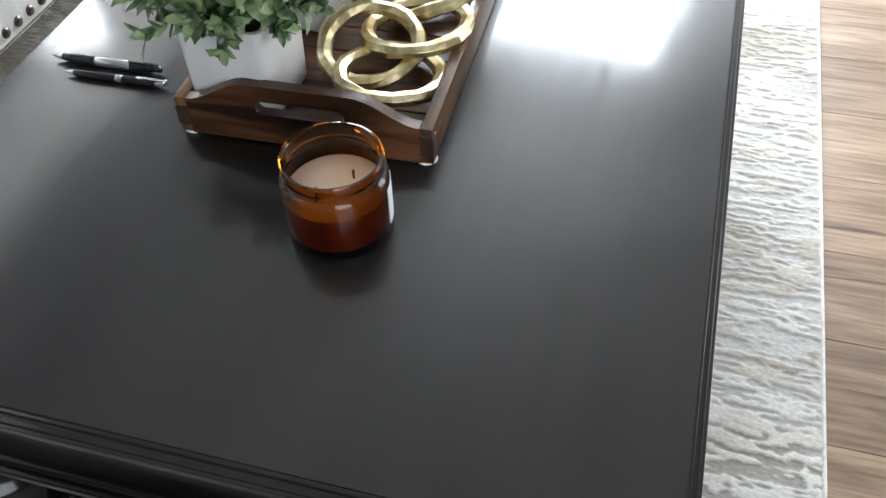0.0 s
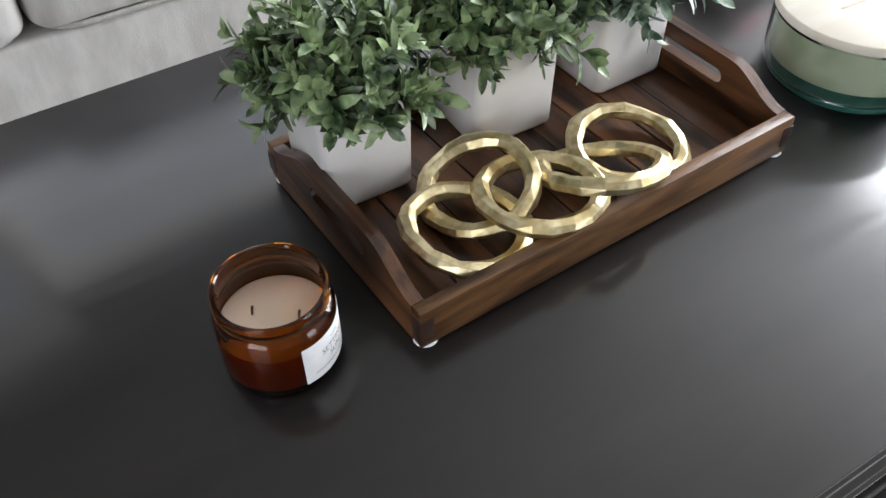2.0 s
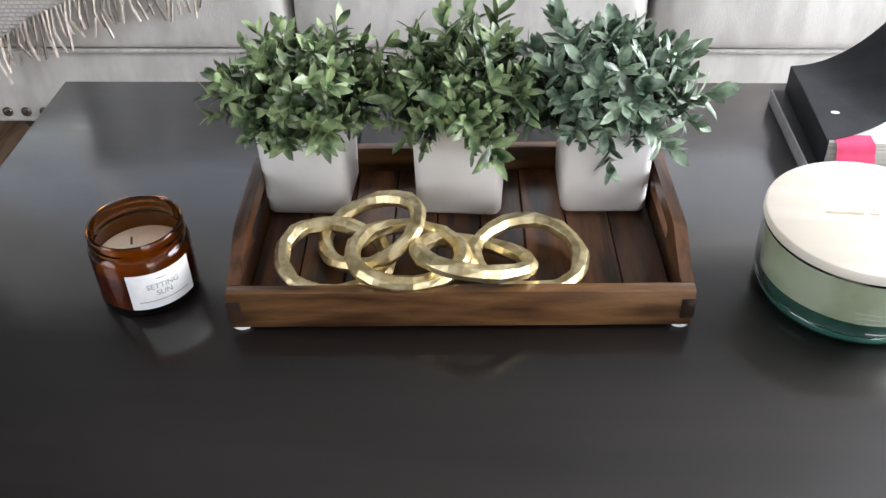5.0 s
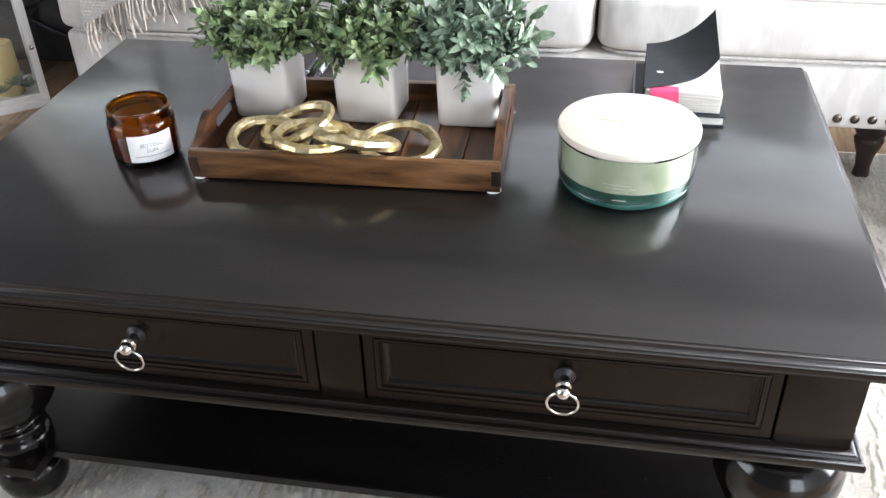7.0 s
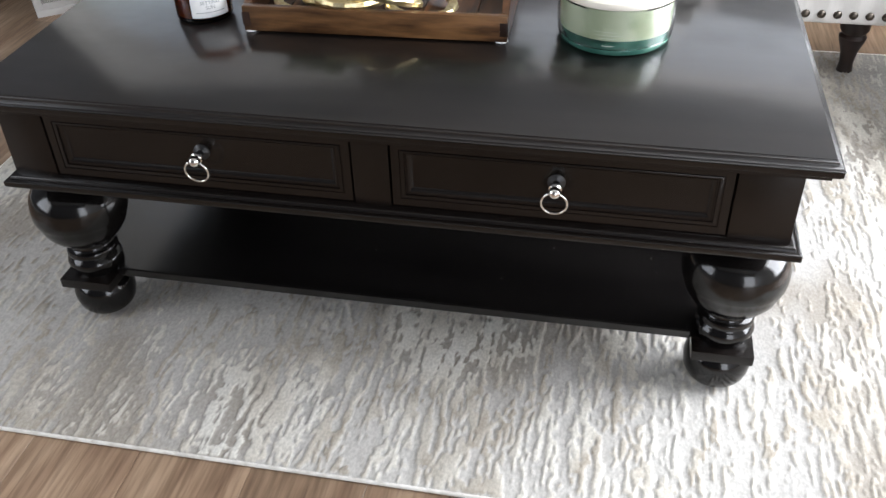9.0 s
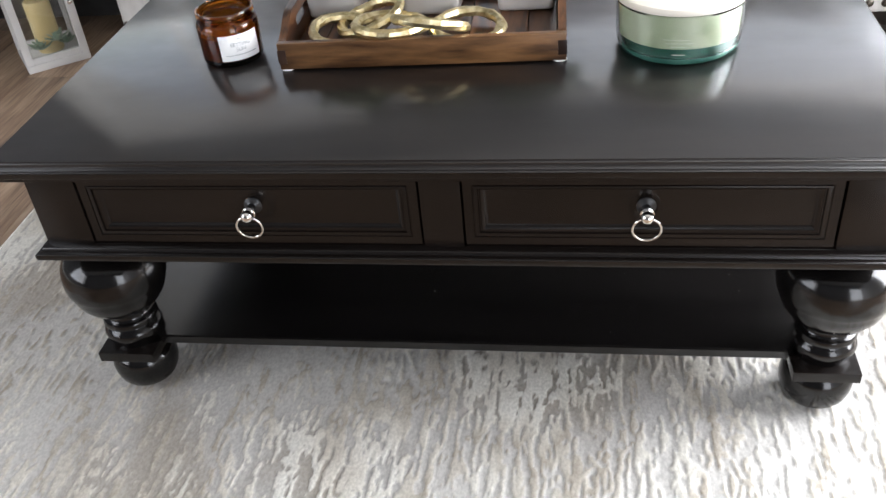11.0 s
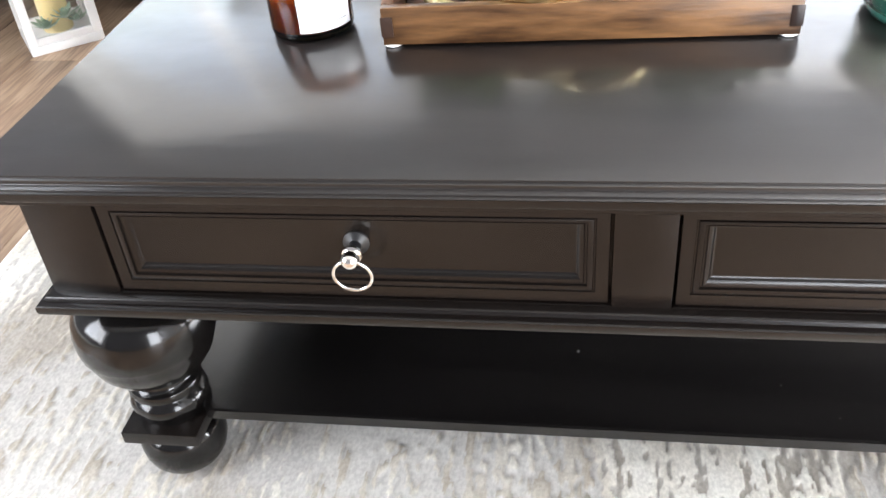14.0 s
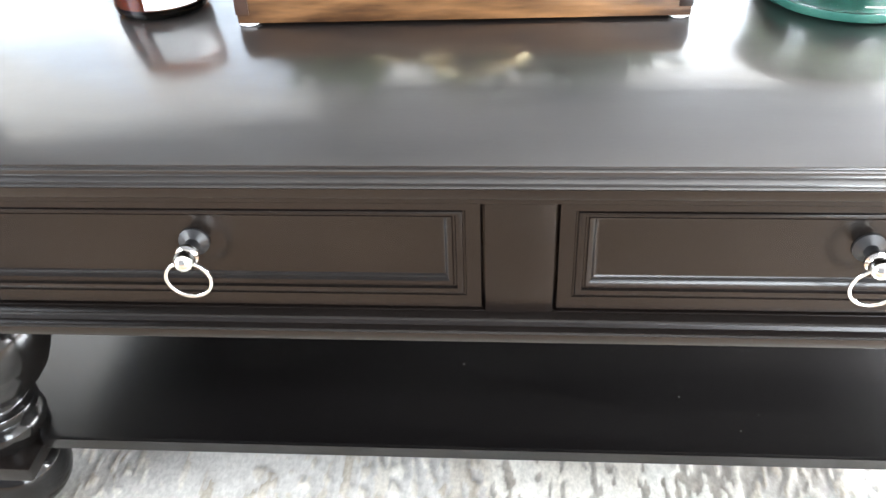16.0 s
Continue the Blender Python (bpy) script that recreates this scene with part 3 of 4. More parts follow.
D1, D2 = (-0.530, -0.057), (0.001, 0.468)
for a, b in ((BX0, D1[0] - 0.002), (D1[1] + 0.002, D2[0] - 0.002), (D2[1] + 0.002, BX1)):
    tpart("stile", box(a, b, BY0, BY0 + 0.016, 0.327, 0.444, 0.0015), LACQUER_FRONT_SHADED)
for a, b in (D1, D2):
    tpart("rail", box(a - 0.002, b + 0.002, BY0 + 0.001, BY0 + 0.016, 0.439, 0.447), LACQUER_FRONT_SHADED)
    tpart("rail", box(a - 0.002, b + 0.002, BY0 + 0.001, BY0 + 0.016, 0.327, 0.3345, 0.001), LACQUER_FRONT_SHADED)
tpart("side_panel", box(BX0, BX0 + 0.012, BY0 + 0.017, BY1, 0.327, 0.447, 0.001), LACQUER_FRONT_SHADED)
tpart("side_panel", box(BX1 - 0.012, BX1, BY0 + 0.017, BY1, 0.327, 0.447, 0.001), LACQUER_FRONT_SHADED)
tpart("back_panel", box(BX0 + 0.012, BX1 - 0.012, BY1 - 0.012, BY1, 0.327, 0.447, 0.001), LACQUER_FRONT_SHADED)
tpart("base_moulding", frame_solid(BX0, BX1, BY0, BY1, [(-0.03, 0.3135), (0.012, 0.3135), (0.0155, 0.315), (0.0165, 0.3185), (0.0165, 0.324), (0.0145, 0.326), (0.0095, 0.327), (0.0085, 0.3295), (0.0055, 0.332), (0.0015, 0.3335), (-0.004, 0.334)]), LACQUER_FRONT_SHADED, "stepped moulding under the drawers")


def drawer(a, b, cx):
    z0, z1 = 0.3365, 0.4385
    bm = bmesh.new()
    steps = [(0.0, BY0 + 0.018), (0.0, BY0 + 0.0035), (0.0012, BY0 + 0.0015), (0.003, BY0 + 0.0015), (0.0098, BY0 + 0.0017), (0.0103, BY0 + 0.0029), (0.0113, BY0 + 0.0029), (0.0118, BY0 + 0.0012), (0.0135, BY0 + 0.0004), (0.0155, BY0 + 0.0008), (0.0162, BY0 + 0.003), (0.0175, BY0 + 0.003), (0.0182, BY0 + 0.0022), (0.0198, BY0 + 0.0026), (0.0222, BY0 + 0.006), (0.0238, BY0 + 0.0075), (0.0245, BY0 + 0.0075)]
    rings = []
    for s, y in steps:
        s = s * 1.28 if s > 0.004 else s
        t = s * (0.62 if s > 0.004 else 1)
        rings.append([bm.verts.new(c) for c in ((a + s, y, z0 + s), (b - s, y, z0 + s), (b - s, y, z1 - t), (a + s, y, z1 - t))])
    for p, q in zip(rings, rings[1:]):
        for i in range(4):
            bm.faces.new((p[i], p[(i + 1) % 4], q[(i + 1) % 4], q[i]))
    bm.faces.new(rings[-1])
    bm.faces.new(rings[0])
    d = tpart("drawer", bm, LACQUER_FRONT_SHADED, "framed drawer front")
    cz, fy = 0.3962, BY0 + 0.0075
    kn = lathe([(0, 0), (0.0125, 0), (0.0125, 0.002), (0.009, 0.004), (0.006, 0.006), (0.0055, 0.014), (0.0065, 0.016), (0.0085, 0.0165), (0.0085, 0.0185), (0.006, 0.019)], 24)
    kn.transform(pose(cx, fy, cz, 90, 0, 0))
    tpart("knob_stem", kn, METAL_BLACK, "dark stem", d)
    bl = lathe([(0.0065, 0.0175), (0.0092, 0.018), (0.0092, 0.0205), (0.0068, 0.0215)] + [(0.0088 * math.sin(q), 0.0275 - 0.0088 * math.cos(q)) for q in np.linspace(0.85, math.pi, 12)], 24)
    bl.transform(pose(cx, fy, cz, 90, 0, 0))
    tpart("knob", bl, NICKEL, "polished nickel knob", d)
    ring = tube([(cx + 0.0178 * math.sin(q), fy - 0.0275 - 0.002 * math.cos(q), cz - 0.0178 + 0.0178 * math.cos(q)) for q in np.linspace(0, 2 * math.pi, 41)[:-1]], 0.0017, 10, True)
    tpart("ring_pull", ring, NICKEL, "polished nickel ring", d)


drawer(*D1, -0.286)
drawer(*D2, 0.2345)

LEG = [(0.0, 0.3125), (0.046, 0.3125), (0.046, 0.309), (0.042, 0.306), (0.04, 0.302), (0.045, 0.3), (0.048, 0.297), (0.049, 0.293), (0.047, 0.29), (0.051, 0.288), (0.06, 0.283), (0.069, 0.274), (0.0755, 0.262), (0.0785, 0.248), (0.079, 0.234), (0.0777, 0.2235), (0.077, 0.222), (0.076, 0.2225), (0.0752, 0.221), (0.0735, 0.212), (0.068, 0.197), (0.059, 0.184), (0.049, 0.175), (0.039, 0.170), (0.035, 0.167), (0.034, 0.161), (0.0365, 0.157), (0.0415, 0.155), (0.0435, 0.151), (0.0425, 0.147), (0.0385, 0.145), (0.0405, 0.142), (0.0445, 0.139), (0.0465, 0.133), (0.0455, 0.127), (0.0415, 0.122), (0.039, 0.118), (0.0385, 0.1135), (0.0, 0.1135)]
FOOT = [(0.0, 0.0935), (0.040, 0.0935), (0.044, 0.09), (0.050, 0.084), (0.055, 0.073), (0.057, 0.06), (0.056, 0.045), (0.0525, 0.031), (0.047, 0.021), (0.040, 0.0145), (0.035, 0.0098), (0.0, 0.0098)]
LEG = [(r, 0.3135 if z > 0.312 else z - 0.006 if z > 0.17 else 0.099 + (z - 0.1135) * (0.164 - 0.099) / (0.17 - 0.1135)) for r, z in LEG]
FOOT = [(r * 0.93, 0.0098 + (z - 0.0098) * 0.0712 / 0.0837) for r, z in FOOT]
LEG_AT = [(-0.568, 0.09), (0.503, 0.09), (-0.568, 0.66), (0.503, 0.66)]
for lx, ly in LEG_AT:
    leg = tpart("leg", lathe(LEG, 40, m=Matrix.Translation((lx, ly, 0))), LACQUER_GLOSS, "glossy black turned ball leg")
    tpart("leg_block", box(lx - 0.047, lx + 0.047, ly - 0.052, ly + 0.047, 0.081, 0.099, 0.002), LACQUER_FRONT_SHADED, "", leg)
    tpart("bun_foot", lathe(FOOT, 40, m=Matrix.Translation((lx, ly, 0))), LACQUER_GLOSS, "", leg)


def shelf():
    bm = bmesh.new()
    a, b, c, d, k = LEG_AT[0][0] + 0.0, LEG_AT[1][0] - 0.0, LEG_AT[0][1] - 0.02, LEG_AT[2][1] + 0.02, 0.05
    pts = [(a + k, c), (b - k, c), (b + 0.04, c + 0.13), (b + 0.04, d - 0.13), (b - k, d), (a + k, d), (a - 0.04, d - 0.13), (a - 0.04, c + 0.13)]
    lo = [bm.verts.new((x, y, 0.095)) for x, y in pts]
    hi = [bm.verts.new((x, y, 0.112)) for x, y in pts]
    bm.faces.new(lo)
    bm.faces.new(hi)
    for i in range(8):
        bm.faces.new((lo[i], lo[(i + 1) % 8], hi[(i + 1) % 8], hi[i]))
    bmesh.ops.bevel(bm, geom=[e for e in bm.edges if abs(e.verts[0].co.z - e.verts[1].co.z) < 1e-5], offset=0.002, segments=2, affect="EDGES")
    tpart("lower_shelf", bm, LACQUER_SHELF_SHADED, "satin black lower shelf")


shelf()

lint = bmesh.new()
lr = random.Random(5)
for _ in range(14):
    q = (lr.uniform(-0.1, 0.42), lr.uniform(0.1, 0.3))
    bmesh.ops.create_icosphere(lint, subdivisions=1, radius=lr.uniform(0.0003, 0.0007), matrix=Matrix.Translation((*q, 0.1123)))
tagged(tpart("lint", lint, PAPER, "pale dust flecks"), kind="stuff")

# ---- tray and what stands in it ----
TRAY_M = pose(-0.0865, 0.394, TZ, 0, 0, 1.7)
TL, TD = 0.426, 0.258
tray = thing("serving_tray", "dark walnut wooden serving tray with handle cut-outs", "tray", TRAY_M)


def tray_side(name, y):
    part(name, box(-TL / 2 + 0.0005, TL / 2 - 0.0005, y - 0.006, y + 0.006, 0.003, 0.044, 0.0012), TRAY_WOOD, tray)


tray_side("front_board", -TD / 2 + 0.006)
tray_side("back_board", TD / 2 - 0.006)


def tray_end(sign):
    bm = bmesh.new()
    half = TD / 2 - 0.0122
    n = 48
    slot = 0.045

    def top(y):
        s = min(1.0, max(0.0, (half - abs(y)) / (half - slot * 1.15)))
        return 0.044 + 0.025 * (3 * s * s - 2 * s ** 3)
    ys = [-half + 2 * half * i / n for i in range(n + 1)]
    xa, xb = sign * (TL / 2 - 0.012), sign * TL / 2

    def quad(pts):
        bm.faces.new([bm.verts.new(p) for p in pts])

    def strip(lo, hi, yy):
        """A wall strip between two height functions."""
        for p, q in zip(yy, yy[1:]):
            for x in (xa, xb):
                quad(((x, p, lo(p)), (x, q, lo(q)), (x, q, hi(q)), (x, p, hi(p))))
            quad(((xa, p, hi(p)), (xb, p, hi(p)), (xb, q, hi(q)), (xa, q, hi(q))))
            quad(((xa, p, lo(p)), (xb, p, lo(p)), (xb, q, lo(q)), (xa, q, lo(q))))
        for e in (yy[0], yy[-1]):
            quad(((xa, e, lo(e)), (xb, e, lo(e)), (xb, e, hi(e)), (xa, e, hi(e))))

    def hole(y):
        return 0.0075 * math.sqrt(max(0.0, 1 - max(0.0, (abs(y) - slot + 0.0075) / 0.0075) ** 2))
    inner = [y for y in ys if abs(y) < slot] + [-slot, slot]
    inner += [s * (slot - 0.0075 + 0.0075 * k / 5) for s in (-1, 1) for k in range(5)]
    inner = sorted(set(round(y, 5) for y in inner))
    left, right = sorted([y for y in ys if y < -slot] + [-slot]), sorted([y for y in ys if y > slot] + [slot])
    strip(lambda y: 0.003, top, left)
    strip(lambda y: 0.003, top, right)
    strip(lambda y: 0.003, lambda y: 0.044 - hole(y), inner)
    strip(lambda y: 0.044 + hole(y), top, inner)
    bmesh.ops.remove_doubles(bm, verts=bm.verts, dist=1e-6)
    part("end_board", bm, TRAY_END, tray, "wavy end board with a handle slot")


tray_end(-1)
tray_end(1)
n_pl = 9
pw_ = (TL - 0.026) / n_pl
pl = finish(box(-pw_ / 2 + 0.0006, pw_ / 2 - 0.0006, -TD / 2 + 0.013, TD / 2 - 0.013, 0.008, 0.016, 0.0008, 1), "bottom_plank", TRAY_PLANK)
for i in range(n_pl):
    part("bottom_plank", pl, TRAY_PLANK, tray, m=pose(-TL / 2 + 0.013 + pw_ * (i + 0.5), 0, 0.0006 * math.sin(i * 2.1)))
for sx_ in (-1, 1):
    for sy_ in (-1, 1):
        part("corner_joint", box(sx_ * (TL / 2 - 0.0058) - 0.0065, sx_ * (TL / 2 - 0.0058) + 0.0065, sy_ * (TD / 2 - 0.0058) - 0.0065, sy_ * (TD / 2 - 0.0058) + 0.0065, 0.012, 0.034, 0.0005), DARK_WOOD, tray, "dark finger joint")
        part("foot", lathe([(0, 0), (0.008, 0), (0.0105, 0.0012), (0.010, 0.0031), (0, 0.0031)], 20, m=Matrix.Translation((sx_ * (TL / 2 - 0.010), sy_ * (TD / 2 - 0.009), 0))), PAPER, tray, "milky bumper foot")


# faux plants in square pots
def leaf_into(bm, base, way, up, length, width, curl):
    side = way.cross(up).normalized()
    nor = side.cross(way).normalized()
    rows = []
    for s, w in ((0.0, 0.14), (0.26, 0.78), (0.54, 1.0), (0.82, 0.68), (1.0, 0.0)):
        c = base + way * (s * length) - nor * (curl * length * s * s)
        if w == 0:
            rows.append([bm.verts.new(c)])
        else:
            k = side * (w * width / 2)
            rows.append([bm.verts.new(c - k + nor * 0.12 * width), bm.verts.new(c), bm.verts.new(c + k + nor * 0.12 * width)])
    for a, b in zip(rows, rows[1:]):
        if len(b) == 1:
            bm.faces.new((a[0], a[1], b[0]))
            bm.faces.new((a[1], a[2], b[0]))
        else:
            bm.faces.new((a[0], a[1], b[1], b[0]))
            bm.faces.new((a[1], a[2], b[2], b[1]))


def sprig_mesh(seed, length, material):
    rnd = random.Random(seed)
    bm = bmesh.new()
    bend = Vector((rnd.uniform(-0.25, 0.25), rnd.uniform(-0.25, 0.25), 0))
    spine = [Vector((0, 0, 0)) + Vector((0, 0, length * s)) + bend * length * s * s for s in np.linspace(0, 1, 7)]
    tube(spine, lambda s: 0.0011 * (1 - 0.6 * s), 5, bm=bm)
    for k, s in enumerate(np.linspace(0.26, 0.97, 8)):
        p = Vector((0, 0, length * s)) + bend * length * s * s
        for side in (0, 1):
            a = k * 2.4 + side * math.pi + rnd.uniform(-0.4, 0.4)
            tilt = rnd.uniform(0.55, 1.25) if s < 0.85 else rnd.uniform(1.2, 2.2)
            out = Vector((math.cos(a), math.sin(a), tilt)).normalized()
            leaf_into(bm, p, out, Vector((0, 0, 1)) + out * 0.01 if abs(out.z) < 0.97 else Vector((1, 0, 0)), rnd.uniform(0.021, 0.035), rnd.uniform(0.0095, 0.0135), rnd.uniform(-0.1, 0.45))
    return finish(bm, "sprig", material)


def plant(name_label, m, seed, material, size, reach, trailing=False):
    rnd = random.Random(seed)
    t = thing("potted_plant", name_label, "potted plant", m, "plants in the tray")
    w = size / 2
    bm = bmesh.new()
    rings = []
    for o, z in ((-0.004, 0.0), (-0.0015, 0.0015), (0.0, 0.005), (0.002, 0.099), (0.0015, 0.1012), (-0.0005, 0.102), (-0.003, 0.1012), (-0.0035, 0.099), (-0.0045, 0.082)):
        ring = []
        rad = 0.009
        for cx, cy, a0 in ((1, 1, 0), (-1, 1, 90), (-1, -1, 180), (1, -1, 270)):
            for q in range(5):
                a = radians(a0 + 22.5 * q)
                ring.append(bm.verts.new((cx * (w + o - rad) + rad * math.cos(a), cy * (w + o - rad) + rad * math.sin(a), z)))
        rings.append(ring)
    for a, b in zip(rings, rings[1:]):
        for i in range(20):
            bm.faces.new((a[i], a[(i + 1) % 20], b[(i + 1) % 20], b[i]))
    bm.faces.new(rings[0])
    bm.faces.new(rings[-1])
    part("pot", bm, CERAMIC, t, "square white glazed pot")
    part("moss", puffy(0, 0, 0.083, size * 0.9, size * 0.9, 0.022, 0.8, 0.4), SOIL, t, "dark mossy filling")
    kinds = [sprig_mesh(seed * 50 + i, 0.058 + 0.006 * i, material) for i in range(6)]
    for i in range(104):
        g = (i + 0.5) / 104
        el = math.asin(1 - 0.98 * g) + rnd.uniform(-0.12, 0.12)
        az = i * 2.39996 + rnd.uniform(-0.25, 0.25)
        d = Vector((math.cos(az) * math.cos(el), math.sin(az) * math.cos(el), math.sin(el)))
        start = Vector((d.x * 0.03, d.y * 0.03, 0.112 + max(0, d.z) * 0.008))
        q = d.to_track_quat("Z", "Y") @ Euler((0, 0, rnd.uniform(0, 6.28))).to_quaternion()
        s = reach * (rnd.uniform(0.62, 1.12) if i % 9 else rnd.uniform(1.15, 1.32)) * 0.93
        part("sprig", kinds[i % 6], material, t, m=Matrix.LocRotScale(start, q, (s, s, s)))
    for dx in (-0.02, 0.016):
        d = Vector((dx * 12, -0.75, -0.5)).normalized()
        part("sprig", kinds[0], material, t, m=Matrix.LocRotScale(Vector((dx, -0.036, 0.108)), d.to_track_quat("Z", "Y"), (0.5, 0.5, 0.5)))
    if trailing:
        d = Vector((0.12, -0.5, -0.75)).normalized()
        part("sprig", kinds[1], material, t, m=Matrix.LocRotScale(Vector((-0.006, -0.036, 0.112)), d.to_track_quat("Z", "Y"), (0.8, 0.8, 0.8)))


FLOOR_T = 0.0168
plant("dusty green faux boxwood in a square white pot", pose(-0.2450, 0.4615, TZ + FLOOR_T, 0, 0, -2), 3, LEAF, 0.086, 0.82)
plant("green faux boxwood in a square white pot, middle of three", pose(-0.0855, 0.4650, TZ + FLOOR_T, 0, 0, -3), 4, LEAF, 0.089, 0.81)
plant("grey-green faux boxwood in a square white pot, trailing sprig", pose(0.0625, 0.4705, TZ + FLOOR_T, 0, 0, 1), 5, LEAF_GREY, 0.088, 0.86, True)

# linked gold rings
knot = thing("ring_sculpture", "brushed gold sculpture of five linked hammered rings", "decor", pose(-0.09, 0.33, TZ + FLOOR_T))


def gold_ring(cx, cy, cz, r, rx, ry, seed, tr=0.0084):
    """A beaten link: a ring of flat uneven facets."""
    rnd = random.Random(seed)
    m = pose(cx, cy, cz, rx, ry, 0)
    k, seg = 22, 7
    ph = rnd.uniform(0, 6)
    rows = []
    bm = bmesh.new()
    for i in range(k):
        a = 2 * math.pi * (i + rnd.uniform(-0.22, 0.22)) / k
        rr = r + 0.0012 * math.sin(3 * a + ph) + rnd.uniform(-0.0006, 0.0006)
        w = tr * rnd.uniform(0.93, 1.12)
        row = []
        for q in range(seg):
            b = 2 * math.pi * q / seg + 0.3 * math.sin(2 * a + ph)
            o = w * (1 + rnd.uniform(-0.07, 0.07))
            row.append(bm.verts.new(m @ Vector(((rr + o * math.cos(b)) * math.cos(a), (rr + o * math.cos(b)) * math.sin(a), 0.92 * o * math.sin(b)))))
        rows.append(row)
    for i in range(k):
        a, b = rows[i], rows[(i + 1) % k]
        for q in range(seg):
            bm.faces.new((a[q], a[(q + 1) % seg], b[(q + 1) % seg], b[q]))
    bmesh.ops.bevel(bm, geom=bm.edges[:], offset=0.0004, segments=1, affect="EDGES")
    return part("link", bm, GOLD, knot, smooth=False)


KX, KY, KZ = -0.09, 0.33, TZ + FLOOR_T
for gx, gy, gz, gr, gax, gay, gs in ((-0.2055, 0.327, 0.5135, 0.0512, 2, 6, 1), (-0.172, 0.3595, 0.5215, 0.0495, 3, -17, 2), (-0.134, 0.320, 0.5245, 0.0525, -7, 3, 3),
                                     (-0.0715, 0.312, 0.5285, 0.0535, -23, 8, 4), (-0.0185, 0.339, 0.5105, 0.0512, 3.5, 2, 5)):
    gold_ring(gx - KX, gy - KY, gz - KZ, gr, gax, gay, gs)

# ---- amber candle jar ----
jar = thing("candle_jar", "amber glass candle jar with cream wax and a white label", "candle", pose(-0.388, 0.3185, TZ, 0, 0, 38))
JR = 0.047
outer = [(0.0, 0.0), (0.040, 0.0), (0.045, 0.002), (JR, 0.007), (JR, 0.058), (0.0455, 0.063), (0.0425, 0.0655), (0.0425, 0.0675), (0.0445, 0.0685), (0.0445, 0.0705), (0.0425, 0.0715), (0.0425, 0.074), (0.0445, 0.0755), (0.0447, 0.079), (0.0437, 0.0808)]
inner = [(0.0418, 0.081), (0.0405, 0.0795), (0.0400, 0.066), (0.0425, 0.060), (0.0437, 0.056), (0.0437, 0.010), (0.040, 0.006), (0.0, 0.006)]
part("glass", lathe(outer + inner, 56), AMBER, jar, "amber glass with a threaded neck")
part("wax", lathe([(0, 0.0066), (0.039, 0.0066), (0.0432, 0.0105), (0.0432, 0.0445), (0.041, 0.0455), (0.02, 0.0448), (0, 0.0446)], 48), WAX, jar, "cream wax")
for wx, wy in ((-0.004, 0.018), (0.004, -0.018)):
    part("wick", tube([(wx, wy, 0.044), (wx + 0.001, wy, 0.048), (wx + 0.0018, wy - 0.0005, 0.0525)], 0.0011, 6), WICK, jar)


def jar_label():
    r = JR + 0.0006
    half = radians(39)
    return sheet(lambda u, v: Vector((r * math.sin((u - 0.5) * 2 * half), -r * math.cos((u - 0.5) * 2 * half), 0.012 + 0.040 * v)), 24, 2, 0.0004)


lab = part("label", jar_label(), PAPER, jar, "white paper label")
for line, zz, sz in (("SETTING", 0.037, 0.0082), ("SUN", 0.029, 0.0082)):
    text_mesh(line, sz, INK, lab, "lettering", pose(0, 0, zz), JR + 0.0013)
for zz, hw in ((0.0455, 0.005), (0.0205, 0.024)):
    part("lettering_bar", sheet(lambda u, v, hw=hw, zz=zz: Vector(((JR + 0.0014) * math.sin((u - 0.5) * 2 * hw / JR), -(JR + 0.0014) * math.cos((u - 0.5) * 2 * hw / JR), zz + 0.0008 * v)), 10, 1), INK, lab)

# ---- lidded green candle bowl ----
bowl = thing("candle_bowl", "pale green candle in a glass bowl with a wooden lid", "candle", pose(0.2905, 0.333, TZ, 0, 0, -4))
BR = 0.0900
part("base", lathe([(0, 0.0), (0.079, 0.0), (0.0848, 0.003), (0.0881, 0.010), (0.0884, 0.0118), (0, 0.0118)], 64), TEAL, bowl, "thick dark teal glass base")
part("glass", lathe([(0.0842, 0.012), (0.0884, 0.012), (BR, 0.03), (BR + 0.0005, 0.072), (BR - 0.002, 0.0735), (BR - 0.0035, 0.072), (BR - 0.0035, 0.03), (0.0842, 0.012)], 64), SEA_GLASS, bowl, "sea-green glass")
part("teal_base", lathe([(0, 0.0122), (0.0832, 0.0122), (0.0843, 0.0175), (0.0855, 0.026), (0, 0.026)], 64), TEAL, bowl, "dark teal glass bottom")
part("wax", lathe([(0, 0.0262), (0.0854, 0.0262), (0.0859, 0.03), (0.0859, 0.0705), (0.0838, 0.0715), (0, 0.071)], 64), GREEN_WAX, bowl, "pale green wax")
part("lid", lathe([(0, 0.0738), (0.0876, 0.0738), (0.0912, 0.0752), (0.0919, 0.0768), (0.0919, 0.0825), (0.0909, 0.0845), (0.089, 0.0854), (0, 0.0854)], 72), LID_WOOD, bowl, "pale wooden lid")
for k, (ax, ay, w) in enumerate(((-0.022, 0.0, 0.034), (0.004, 0.0, 0.008), (0.03, 0.0, 0.034))):
    part("lettering_bar", box(ax - w / 2, ax + w / 2, ay - 0.0016, ay + 0.0016, 0.0853, 0.0857), PRINT, bowl)

for zz, a0, a1 in ((0.041, -14, 8), (0.036, -12, 12), (0.031, -8, 6), (0.0195, -6, 5)):
    part("lettering_bar", sheet(lambda u, v, zz=zz, a0=a0, a1=a1: Vector(((BR + 0.0012) * math.sin(radians(a0 + (a1 - a0) * u)), -(BR + 0.0012) * math.cos(radians(a0 + (a1 - a0) * u)), zz + 0.0009 * v)), 8, 1), SEAL_PRINT, bowl, "faint pale printed line")

